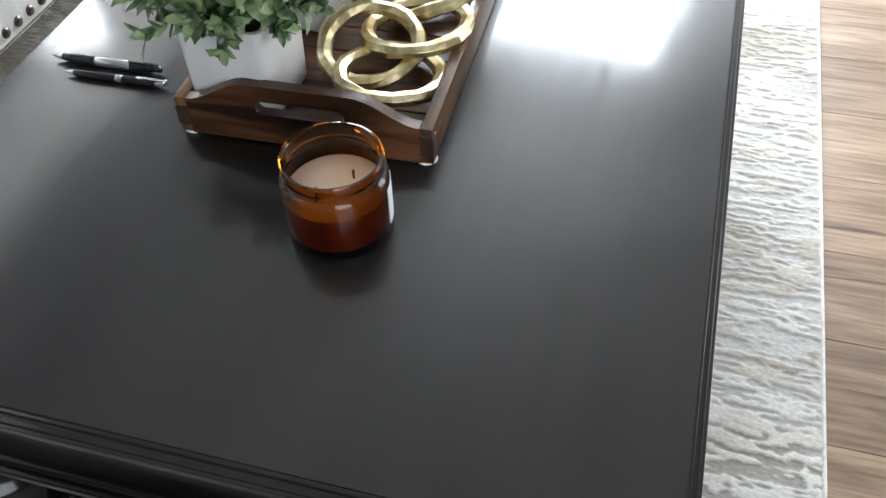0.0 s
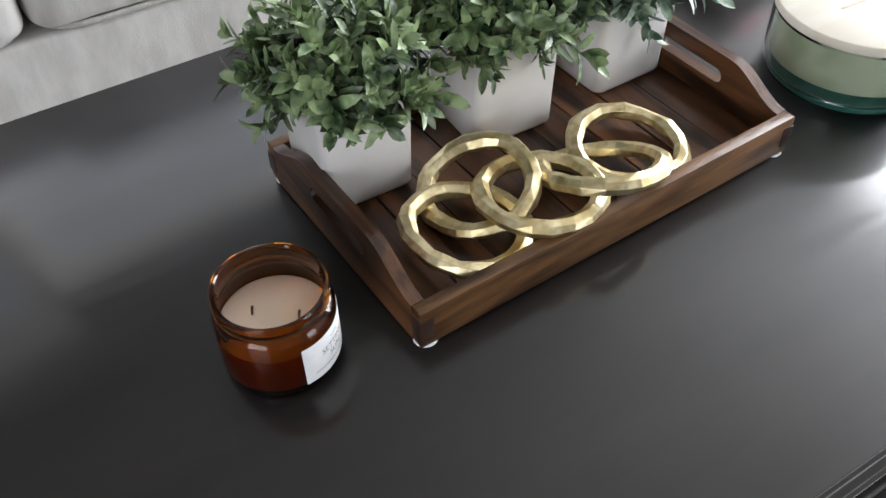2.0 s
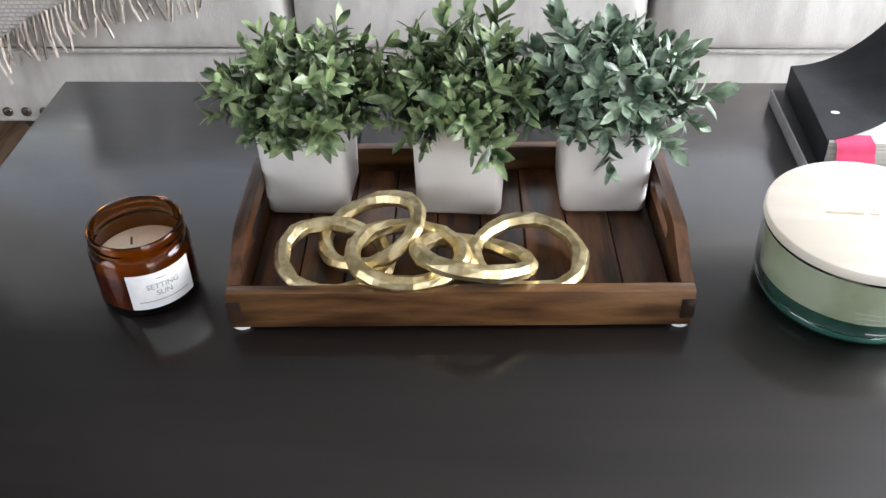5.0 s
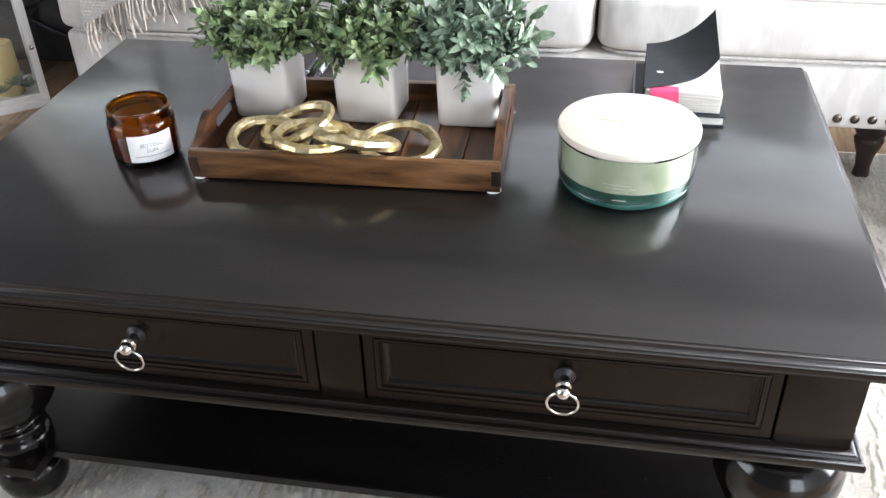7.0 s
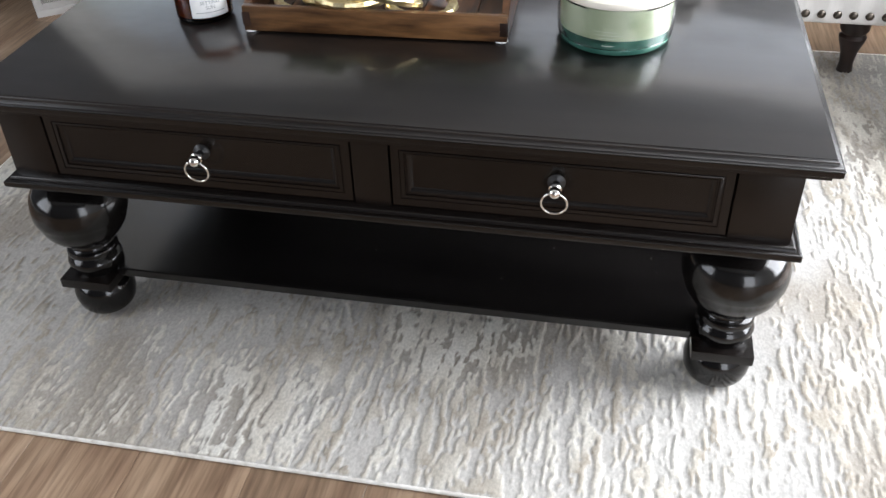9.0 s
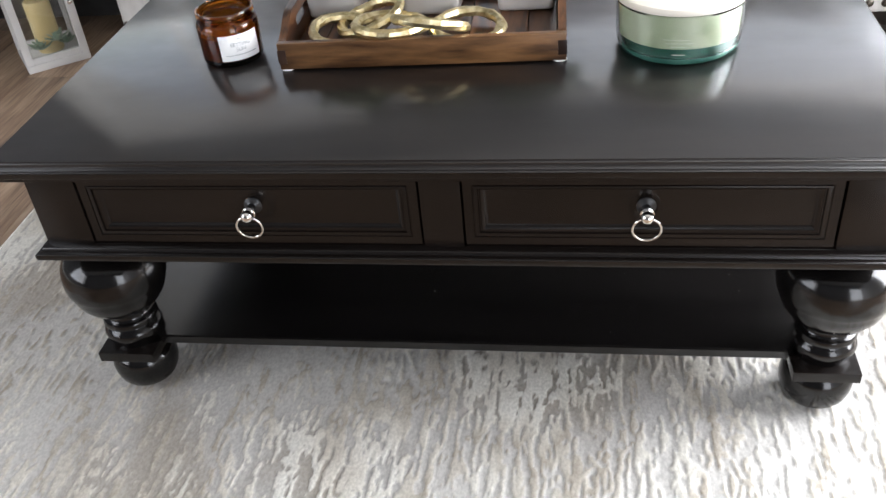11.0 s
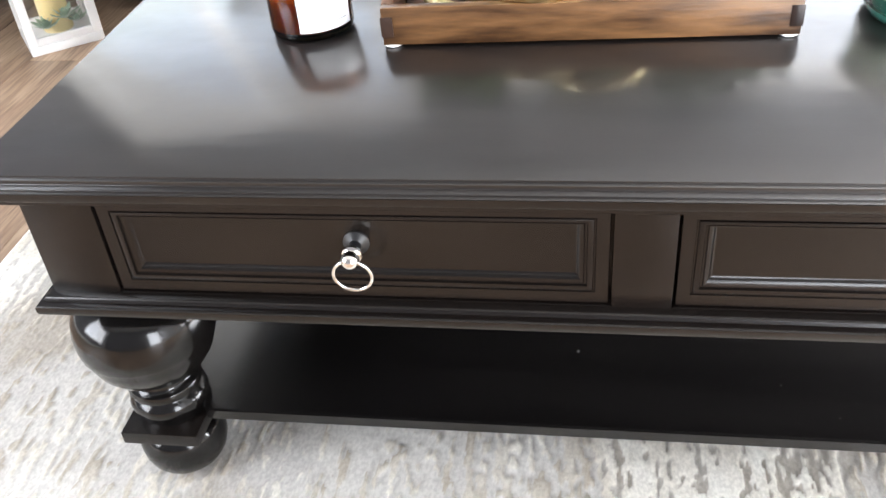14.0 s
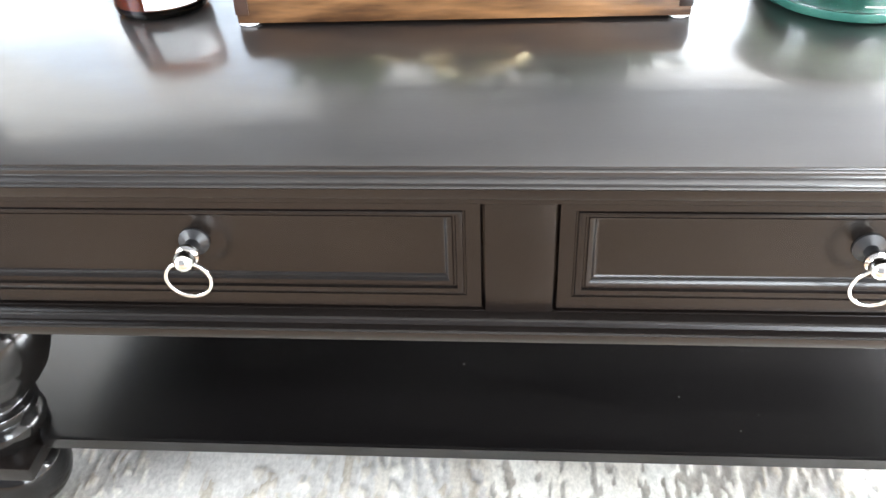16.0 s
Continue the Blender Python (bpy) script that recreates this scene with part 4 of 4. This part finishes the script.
# ---- books and pens ----
low = thing("notebook", "thin black hardback notebook lying under a book", "book", pose(0.37, 0.602, TZ, 0, 0, -1))
part("cover", box(-0.066, 0.066, -0.095, 0.095, 0.0, 0.0025, 0.001), BOOK_BLACK, low)
part("page_block", box(-0.063, 0.0635, -0.0925, 0.0925, 0.0026, 0.0145, 0.001), PAGES, low, "grey page block")
part("cover", box(-0.066, 0.066, -0.095, 0.095, 0.0146, 0.0172, 0.001), BOOK_BLACK, low)
part("spine", box(-0.0685, -0.0662, -0.095, 0.095, 0.0, 0.0172, 0.001), SPINE_GREY, low, "pale grey cloth spine")

bk = thing("paperback_book", "thick paperback with a black curled cover and a pink tab", "book", pose(0.373, 0.603, TZ + 0.0174, 0, 0, -2))
part("page_block", box(-0.054, 0.056, -0.088, 0.088, 0.001, 0.0325, 0.0015), PAGES, bk, "cream page block")
part("back_cover", box(-0.056, 0.057, -0.089, 0.089, 0.0, 0.0009), BOOK_BLACK, bk)
part("spine", box(-0.0568, -0.0545, -0.089, 0.089, 0.001, 0.035, 0.0008), BOOK_BLACK, bk)


def curl(u, v):
    x = -0.0565 + 0.113 * u
    y = -0.086 + 0.175 * v
    k = max(0.0, (u + v * 0.75 - 0.72)) 
    return Vector((x - 0.012 * k * k, y, 0.0345 + 0.058 * k * k + 0.002 * math.sin(3 * v)))


def curl_cut(u, v):
    lo = 0.42 * u ** 1.5
    return curl(u, lo + (1 - lo) * v)


part("front_cover", sheet(curl_cut, 20, 20, 0.0006), BOOK_BLACK, bk, "black cover curling up at the corner")
part("cover_mark", lathe([(0, 0.0368), (0.005, 0.0368), (0.005, 0.0375), (0, 0.0375)], 20, m=Matrix.Translation((-0.034, -0.03, 0)) @ Matrix.Diagonal((1, 0.6, 1, 1))), PAPER, bk, "small white emblem")


def flap(u, v):
    """A paper marker that lies on the pages and droops over their edge."""
    x = -0.047 + 0.041 * u
    q = 0.052 * v
    if q < 0.016:
        return Vector((x, -0.073 - q, 0.0334))
    a = min(1.0, (q - 0.016) / 0.012) * 0.95
    return Vector((x + 0.003 * (v - 0.3), -0.089 - (q - 0.016) * math.cos(a) * 0.9, 0.0334 - (q - 0.016) * math.sin(a)))


part("tab", sheet(flap, 6, 16, 0.0003), PINK, bk, "bright pink paper marker drooping over the edge")
part("tab", box(0.0562, 0.0585, -0.07, -0.055, 0.006, 0.024, 0.0002), YELLOW, bk, "pale yellow sticky note")


def pen(m, label, slim):
    t = thing("pen", label, "pen", m, "pens on the table")
    w = 0.85 if slim else 1.05
    k = 0.9 if slim else 1.0
    rot = pose(0, 0, 0.0051 * w, 0, 90, 0) @ Matrix.Diagonal((w, w, k, 1))
    part("barrel", lathe([(0, -0.055), (0.004, -0.055), (0.0045, -0.05), (0.0047, 0.035), (0.0042, 0.05), (0.0038, 0.052), (0, 0.052)], 16, m=rot), PEN_BLACK, t)
    part("tip", lathe([(0.0037, 0.0522), (0.0028, 0.058), (0.0012, 0.063), (0.0006, 0.066), (0, 0.066)], 14, m=rot), SILVER, t, "silver cone tip")
    z0, z1 = (-0.012, -0.004) if slim else (-0.03, 0.012)
    part("band", lathe([(0.0047, z0), (0.0051, z0 + 0.001), (0.0051, z1 - 0.001), (0.0047, z1)], 16, m=rot), SILVER, t, "silver printed band")
    part("clip", box(-0.064, -0.028, -0.0016, 0.0016, 0.0098 * w, 0.0113 * w, 0.0004), SILVER if slim else PEN_BLACK, t, "pocket clip")
    part("clicker", lathe([(0, -0.066), (0.0025, -0.066), (0.0032, -0.064), (0.0032, -0.0552), (0, -0.0552)], 12, m=rot), SILVER if slim else PEN_BLACK, t)


pen(pose(-0.2185, 0.650, TZ, 0, 0, 90.5), "black ballpoint pen with a silver band", False)
pen(pose(-0.241, 0.629, TZ, 0, 0, 91), "slim black ballpoint pen with a silver clip", True)

# ---- sofa ----
SX0, SX1, SY = -1.035, 0.925, 1.172
sofa = thing("sofa", "pale linen three-seat sofa with nailhead trim and rolled arms", "sofa", pose((SX0 + SX1) / 2, SY + 0.45, 0))
SO = Vector(((SX0 + SX1) / 2, SY + 0.45, 0))


def spart(name, bm, material, label="", parent=None):
    bm.transform(Matrix.Translation(-SO))
    return part(name, bm, material, parent or sofa, label)


spart("base", box(SX0, SX1, SY, SY + 0.88, 0.168, 0.318, 0.012, 3), LINEN, "linen covered base rail")
splits = [SX0 - 0.012, -0.405, 0.230, SX1 + 0.014]
for i, (a, b) in enumerate(zip(splits, splits[1:])):
    c = spart("seat_cushion", puffy((a + b) / 2, SY + 0.31, 0.392, b - a - 0.004, 0.66, 0.146, 0.27, 0.12, 0.2, 72, 32, 0.006, i * 3.0), LINEN, "pale linen box cushion")
    for zz in (0.4535, 0.3245):
        hx = (b - a) / 2 - 0.02
        spart("piping", tube([((a + b) / 2 - hx + 2 * hx * s, SY - 0.006 + 0.034 * abs(2 * s - 1) ** 14, zz + (0.004 * (1 - (2 * s - 1) ** 2) if zz > 0.4 else 0)) for s in np.linspace(0, 1, 49)], 0.0045, 6), PIPING, "", c)
for sgn, xe in ((-1, SX0), (1, SX1)):
    bm = bmesh.new()
    prof = [(0.02, 0.29), (0.02, 0.40), (0.016, 0.46)] + [(0.075 - 0.075 * math.cos(q), 0.525 + 0.075 * math.sin(q)) for q in np.linspace(-0.35, math.pi + 0.35, 18)] + [(0.134, 0.46), (0.13, 0.40), (0.13, 0.29)]
    rings = []
    for y, sc in ((SY + 0.115, 0.78), (SY + 0.121, 0.88), (SY + 0.138, 0.96), (SY + 0.17, 1.0), (SY + 0.5, 1.0), (SY + 0.88, 1.02)):
        rings.append([bm.verts.new((xe - sgn * (0.078 + (p - 0.075) * 1.15 * sc), y, 0.29 + (z - 0.29) * sc)) for p, z in prof])
    for a, b in zip(rings, rings[1:]):
        for i in range(len(prof) - 1):
            bm.faces.new((a[i], a[i + 1], b[i + 1], b[i]))
    bm.faces.new(rings[0])
    bm.faces.new(rings[-1])
    spart("arm", bm, LINEN, "rolled linen arm")
spart("backrest", puffy((SX0 + SX1) / 2, SY + 0.78, 0.58, SX1 - SX0 - 0.1, 0.24, 0.62, 0.3, 0.2, 0, 60, 24), LINEN, "linen covered back")
for i in range(3):
    a, b = splits[i] + (0.13 if i == 0 else 0), splits[i + 1] - (0.13 if i == 2 else 0)
    spart("back_cushion", puffy((a + b) / 2, SY + 0.60, 0.64, b - a - 0.01, 0.2, 0.42, 0.35, 0.35, 0, 48, 20, 0.01, i + 9.0), LINEN, "loose linen back cushion")
nail_me = finish(lathe([(0.0105, 0), (0.0102, 0.002), (0.0076, 0.0052), (0.004, 0.0066), (0, 0.007)], 12), "nail_head", NAIL)
xx = SX0 + 0.014
while xx < SX1 - 0.008:
    part("nail_head", nail_me, NAIL, sofa, m=Matrix.Translation(-SO) @ pose(xx, SY + 0.0005, 0.192, 90, 0, 0))
    xx += 0.0365
for lx in (SX0 + 0.06, SX1 - 0.05):
    for ly in (SY + 0.1, SY + 0.8):
        spart("leg", lathe([(0, 0.0), (0.017, 0.0), (0.02, 0.004), (0.017, 0.03), (0.021, 0.06), (0.032, 0.09), (0.034, 0.1), (0.028, 0.108), (0.036, 0.12), (0.036, 0.168), (0, 0.168)], 24, m=Matrix.Translation((lx, ly, 0.0))), SHADED_LEG_WOOD, "dark turned wooden leg")


def pillow_bm(w, h, d, n=26):
    bm = bmesh.new()

    def at(u, v, s):
        x, z = 2 * u - 1, 2 * v - 1
        t = max(0.0, (1 - x ** 4) * (1 - z ** 4)) ** 0.55
        pinch = 1 - 0.06 * (1 - abs(z) ** 2) * abs(x) ** 6 - 0.0
        pz = 1 - 0.06 * (1 - abs(x) ** 2) * abs(z) ** 6
        return Vector((x * w / 2 * pinch, s * d / 2 * t, z * h / 2 * pz))
    for s in (-1, 1):
        sheet(lambda u, v: at(u, v, s), n, n, bm=bm)
    bmesh.ops.remove_doubles(bm, verts=bm.verts, dist=1e-5)
    return bm


def pillow(name, label, w, h, d, m, material):
    t = thing(name, label, "throw pillow", m, "pillows on the sofa")
    part("cushion", pillow_bm(w, h, d), material, t)
    return t


def edge_cord(t, w, h, material):
    p = [(w / 2 * math.cos(a) * min(1 / max(abs(math.cos(a)), 1e-3), 1 / max(abs(math.sin(a)), 1e-3)) * 0.985, 0, h / 2 * math.sin(a) * min(1 / max(abs(math.cos(a)), 1e-3), 1 / max(abs(math.sin(a)), 1e-3)) * 0.985) for a in np.linspace(0, 2 * math.pi, 65)[:-1]]
    part("cord", tube(p, 0.004, 6, True), material, t)


def fur_pillow(m, seed):
    w, h, d = 0.46, 0.46, 0.15
    t = pillow("fur_pillow", "shaggy pale grey faux fur pillow on the sofa", w, h, d, m, FUR)
    rnd = random.Random(seed)
    verts, faces = [], []
    for _ in range(9000):
        x, z = rnd.uniform(-1, 1), rnd.uniform(-1, 1)
        tt = max(0.0, (1 - x ** 4) * (1 - z ** 4)) ** 0.55
        s = -1 if rnd.random() < 0.85 else 1
        p = Vector((x * w / 2, s * d / 2 * tt, z * h / 2))
        dr = Vector((rnd.uniform(-0.7, 0.7) + x * 0.5, s * rnd.uniform(0.3, 0.8), -1.0 + rnd.uniform(-0.3, 0.9) + z * 0.3)).normalized()
        ln = rnd.uniform(0.022, 0.05)
        sd = dr.cross(Vector((0, s, 0.2))).normalized() * rnd.uniform(0.0007, 0.0014)
        mid = p + dr * ln * 0.55 + Vector((0, s * 0.006, 0))
        tip = p + dr * ln + Vector((rnd.uniform(-1, 1) * 0.006, 0, -0.008))
        b = len(verts)
        verts += [p - sd, p + sd, mid + sd, mid - sd, tip]
        faces += [(b, b + 1, b + 2, b + 3), (b + 3, b + 2, b + 4)]
    me = bpy.data.meshes.new("fur")
    me.from_pydata([tuple(v) for v in verts], [], faces)
    me.materials.append(FUR)
    tagged(part("fur", me, FUR, t, "long grey fur strands"), kind="stuff")


pillow("patterned_pillow", "charcoal and white key patterned pillow on the sofa", 0.44, 0.44, 0.13, pose(0.695, 1.47, 0.655, -24, 6, -38), GREEK)
pillow("patterned_pillow", "charcoal and white key patterned pillow beside the throw", 0.44, 0.44, 0.13, pose(-0.77, 1.43, 0.665, -26, -10, 30), GREEK)
t1 = pillow("taupe_pillow", "plain taupe velvet pillow on the sofa", 0.44, 0.44, 0.15, pose(0.40, 1.475, 0.67, -24, 13, -6), TAUPE)
t2 = pillow("taupe_pillow", "plain taupe velvet pillow beside the fur pillow", 0.44, 0.44, 0.15, pose(-0.475, 1.47, 0.66, -24, -6, 8), TAUPE)
for t_ in (t1, t2):
    edge_cord(t_, 0.44, 0.44, TAUPE)
fur_pillow(pose(-0.205, 1.40, 0.66, -26, -8, 26), 21)
fur_pillow(pose(0.10, 1.40, 0.67, -26, 20, -14), 22)


# throw over the seat
def throw_path(s, y_in, z_top, front, drop):
    """Runs along the seat to its front edge and hangs down."""
    flat = y_in - front
    total = flat + drop
    q = s * total
    if q < flat - 0.02:
        return y_in - q, z_top
    if q < flat + 0.02:
        a = (q - flat + 0.02) / 0.04
        return y_in - flat + 0.02 - 0.025 * math.sin(a * math.pi / 2), z_top - 0.02 * (1 - math.cos(a * math.pi / 2))
    return front - 0.006, z_top - 0.02 - (q - flat - 0.02)


blanket = thing("throw_blanket", "woven beige and white throw with fringe on the sofa seat", "throw blanket")


def blanket_at(u, v):
    x = -0.935 + 0.41 * u
    y, z = throw_path(v, 1.53, 0.493, SY - 0.034, 0.015 + 0.13 * (1 - u) ** 1.8)
    return Vector((x + 0.02 * math.sin(v * 5), y, z + 0.006 * noise.noise(Vector((x * 14, y * 9, 0))) + 0.004))


part("cloth", sheet(blanket_at, 44, 50, 0.006), THROW, blanket, "chunky basket weave")
fr = bmesh.new()
rnd = random.Random(8)
for i in range(46):
    u = i / 45
    p = blanket_at(u, 1.0)
    ln = rnd.uniform(0.05, 0.085)
    tube([p + Vector((0, -0.002, 0.004)), p + Vector((rnd.uniform(-0.006, 0.006), -0.006, -ln * 0.5)), p + Vector((rnd.uniform(-0.012, 0.012), -0.003, -ln))], 0.0028, 5, bm=fr)
part("fringe", fr, FRINGE, blanket, "twisted beige fringe")

# ---- floor lantern ----
LM = pose(-1.435, 1.295, 0.0, 0, 0, 38)
lantern = thing("floor_lantern", "white wooden floor lantern with a candle and succulents", "lantern", LM)
LW, LH = 0.18, 0.42
part("base", box(0, LW, 0, LW, 0.0, 0.022, 0.003), WHITE_PAINT, lantern)
part("roof", box(-0.01, LW + 0.01, -0.01, LW + 0.01, LH, LH + 0.02, 0.003), WHITE_PAINT, lantern)
for a in (0.0, LW - 0.022):
    for b in (0.0, LW - 0.022):
        part("post", box(a, a + 0.022, b, b + 0.022, 0.0222, LH - 0.0002, 0.002), WHITE_PAINT, lantern)
for a, b in (((0.0225, LW - 0.0225), (0.004, 0.016)), ((0.0225, LW - 0.0225), (LW - 0.016, LW - 0.004))):
    part("rail", box(*a, *b, 0.0222, 0.04, 0.001), WHITE_PAINT, lantern)
for b in ((0.009, 0.012), (LW - 0.012, LW - 0.009)):
    for pane in (box(0.0225, LW - 0.0225, *b, 0.0402, LH - 0.001), box(*b, 0.0225, LW - 0.0225, 0.0402, LH - 0.001)):
        part("pane", pane, CLEAR, lantern).visible_shadow = False
part("latch", lathe([(0, 0), (0.006, 0), (0.004, 0.006), (0.007, 0.012), (0, 0.016)], 14, m=pose(LW - 0.011, -0.0002, 0.18, 90, 0, 0)), NICKEL, lantern, "small metal latch knob")
pillar = thing("pillar_candle", "ivory pillar candle inside the lantern", "candle", LM @ Matrix.Translation((LW / 2, LW / 2 + 0.01, 0.0222)))
part("wax", lathe([(0, 0.0), (0.036, 0.0), (0.037, 0.003), (0.037, 0.147), (0.034, 0.152), (0.02, 0.147), (0, 0.146)], 28), CANDLE_YELLOW, pillar)
part("wick", tube([(0, 0, 0.145), (0.001, 0, 0.158)], 0.001, 5), WICK, pillar)


def succulent(m, s, seed):
    rnd = random.Random(seed)
    t = thing("faux_succulent", "grey-green faux succulent in the lantern", "succulent", m, "succulents in the lantern")
    bm = bmesh.new()
    for ring, (cnt, tilt, ln) in enumerate(((7, 0.35, 0.05), (6, 0.9, 0.044), (4, 2.0, 0.032))):
        for i in range(cnt):
            a = 2 * math.pi * (i + ring * 0.5 + rnd.uniform(-0.15, 0.15)) / cnt
            d = Vector((math.cos(a), math.sin(a), tilt)).normalized()
            leaf_into(bm, Vector((0, 0, 0.012)), d, Vector((0, 0, 1)), ln * s * rnd.uniform(0.85, 1.1), 0.02 * s, -0.15)
    part("rosette", bm, LEAF_PALE, t)


succulent(LM @ Matrix.Translation((0.108, 0.056, 0.045)), 0.95, 1)
succulent(LM @ Matrix.Translation((0.135, 0.062, 0.03)), 0.7, 2)
succulent(LM @ Matrix.Translation((0.06, 0.06, 0.028)), 0.85, 3)

# ---- dark cabinet with books, beside the sofa ----
side = thing("side_cabinet", "low black side cabinet with crossed bars on its front", "cabinet", pose(-1.44, 1.84, 0))
part("body", box(-0.33, 0.33, -0.26, 0.27, 0.06, 0.3598, 0.003), METAL_BLACK, side)
part("top", box(-0.345, 0.345, -0.285, 0.285, 0.3602, 0.385, 0.003), NAVY_PAINT, side)
for a in (-0.31, 0.31):
    for b in (-0.24, 0.24):
        part("leg", box(a - 0.018, a + 0.018, b - 0.018, b + 0.018, 0.0, 0.0598, 0.002), METAL_BLACK, side)
part("frame_bar", box(-0.33, -0.30, -0.272, -0.2602, 0.062, 0.358, 0.002), NAVY_PAINT, side)
part("frame_bar", box(0.30, 0.33, -0.272, -0.2602, 0.062, 0.358, 0.002), NAVY_PAINT, side)
part("cross_bar", tube([(-0.299, -0.2655, 0.075), (0.299, -0.2655, 0.345)], 0.0052, 8), NAVY_PAINT, side)
part("cross_bar", tube([(0.299, -0.276, 0.075), (-0.299, -0.276, 0.345)], 0.0052, 8), NAVY_PAINT, side)
for i in range(2):
    bkk = thing("white_book", "white hardback book stacked on the black cabinet", "book", pose(-1.285 + 0.006 * i, 1.665, 0.3854 + 0.0285 * i, 0, 0, 3 - 4 * i), "books on the cabinet")
    part("cover", box(-0.112, 0.112, -0.08, 0.08, 0.0, 0.003, 0.001), WHITE_PAINT, bkk)
    part("page_block", box(-0.108, 0.108, -0.077, 0.076, 0.0031, 0.0249, 0.001), PAGES, bkk)
    part("cover", box(-0.112, 0.112, -0.08, 0.08, 0.025, 0.028, 0.001), WHITE_PAINT, bkk)
    part("twine", box(-0.032, -0.022, -0.0815, -0.0803, 0.0005, 0.028, 0.0004), FRINGE, bkk, "brown twine band")

# ---- ottoman with a knitted throw ----
ott = thing("ottoman", "ottoman draped with a grey knitted throw", "ottoman", pose(1.425, 1.13, 0, 0, 0, 8))
part("body", puffy(0, 0, 0.235, 0.62, 0.55, 0.25, 0.25, 0.2), LINEN, ott)
for a in (-0.25, 0.25):
    for b in (-0.21, 0.21):
        part("leg", lathe([(0, 0), (0.014, 0), (0.022, 0.112), (0, 0.112)], 16, m=Matrix.Translation((a, b, 0))), DARK_WOOD, ott)
knit = thing("knit_throw", "grey and white knitted throw with cream fringe", "throw blanket", pose(1.425, 1.13, 0, 0, 0, 8))


def knit_at(u, v):
    x = -0.36 + 0.9 * u
    y = -0.285 + 0.57 * v
    if u < 0.18:
        s = u / 0.18
        return Vector((-0.325 - 0.03 * (1 - s) + 0.012 * math.sin(v * 22), y * (1.03 - 0.03 * s), 0.11 + 0.25 * s ** 0.9))
    return Vector((x - 0.16 * (1 - u) * 0.8, y, 0.363 + 0.012 * math.sin(min(1, (u - 0.18) * 4) * 1.5) + 0.004 * math.sin(v * 60)))


def knit_front(u, v):
    return Vector((-0.345 + 0.66 * u, -0.29 - 0.03 * (1 - v) + 0.012 * math.sin(u * 30), 0.11 + 0.255 * v))


part("cloth", sheet(knit_at, 50, 50, 0.006), COTTON, knit)
part("cloth", sheet(knit_front, 50, 24, 0.006), COTTON, knit)
fr = bmesh.new()
for i in range(30):
    for p in (knit_at(0.0, i / 29), knit_front(i / 29, 0.0)):
        tube([p + Vector((0, 0, 0.006)), p + Vector((rnd.uniform(-0.01, 0.01), rnd.uniform(-0.01, 0.01), -0.05)), p + Vector((rnd.uniform(-0.016, 0.016), rnd.uniform(-0.016, 0.016), -0.095))], lambda s: 0.007 * (1 - 0.3 * s), 6, bm=fr)
part("fringe", fr, WHITE_FRINGE, knit, "thick cream fringe")

# ---- dark console shelf behind the ottoman ----
con = thing("console_shelf", "dark charcoal open console shelf against the wall", "shelf", pose(1.75, 2.2, 0))
for z in (0.03, 0.24, 0.55, 0.86):
    part("board", box(-0.68, 0.68, -0.2, 0.22, z, z + 0.025, 0.002), NAVY_PAINT, con)
for a in (-0.7, 0.68):
    part("side", box(a, a + 0.02, -0.2, 0.22, 0.0, 0.886, 0.002), NAVY_PAINT, con)
part("back", box(-0.68, 0.68, 0.2205, 0.23, 0.05, 0.885), NAVY_PAINT, con)


def glass_jar(m, r, h, label):
    t = thing("glass_jar", label, "jar", m, "jars on the console shelf")
    part("glass", lathe([(0, 0), (r * 0.9, 0), (r, 0.01), (r, h * 0.8), (r * 0.8, h * 0.92), (r * 0.8, h), (r * 0.74, h), (r * 0.74, h * 0.9), (r * 0.94, h * 0.78), (r * 0.94, 0.012), (0, 0.008)], 32), CLEAR, t)
    part("filling", lathe([(0, 0.0085), (r * 0.9, 0.0125), (r * 0.9, h * 0.5), (0, h * 0.55)], 24), SOIL, t, "dried brown filling")
    part("lid", lathe([(0, h + 0.0005), (r * 0.85, h + 0.0005), (r * 0.85, h + 0.018), (0, h + 0.022)], 28), NICKEL, t)


glass_jar(pose(1.235, 2.08, 0.2655), 0.052, 0.115, "clear glass jar with dried filling and metal lid")
glass_jar(pose(1.22, 2.08, 0.0555), 0.075, 0.135, "wide clear glass jar with metal lid")

# ---- floor boards ----
floor = thing("floor", "warm grey-brown wood plank floor", "floor", kind="structure")
part("underlay", box(x0 - 0.14, x1 + 0.14, y0 - 0.14, y1 + 0.14, -0.3, -0.012), GROUT, floor)
PWD, PLN = 0.18, 1.22


PLANK_MESHES = {}


def plank_mesh(length):
    if length not in PLANK_MESHES:
        PLANK_MESHES[length] = finish(box(-PWD / 2 + 0.0003, PWD / 2 - 0.0003, -length / 2 + 0.0003, length / 2 - 0.0003, -0.0118, 0.0, 0.0007, 1), "plank", PLANK)
    return PLANK_MESHES[length]


for i in range(int((x1 - x0) / PWD)):
    off = (i * 0.437) % PLN
    for j in range(-1, int((y1 - y0) / PLN) + 2):
        a, b = max(y0, y0 + off + j * PLN), min(y1, y0 + off + (j + 1) * PLN)
        if b - a > 0.02:
            part("plank", plank_mesh(round(b - a, 4)), PLANK, floor, m=pose(x0 + (i + 0.5) * PWD, (a + b) / 2, 0.0))
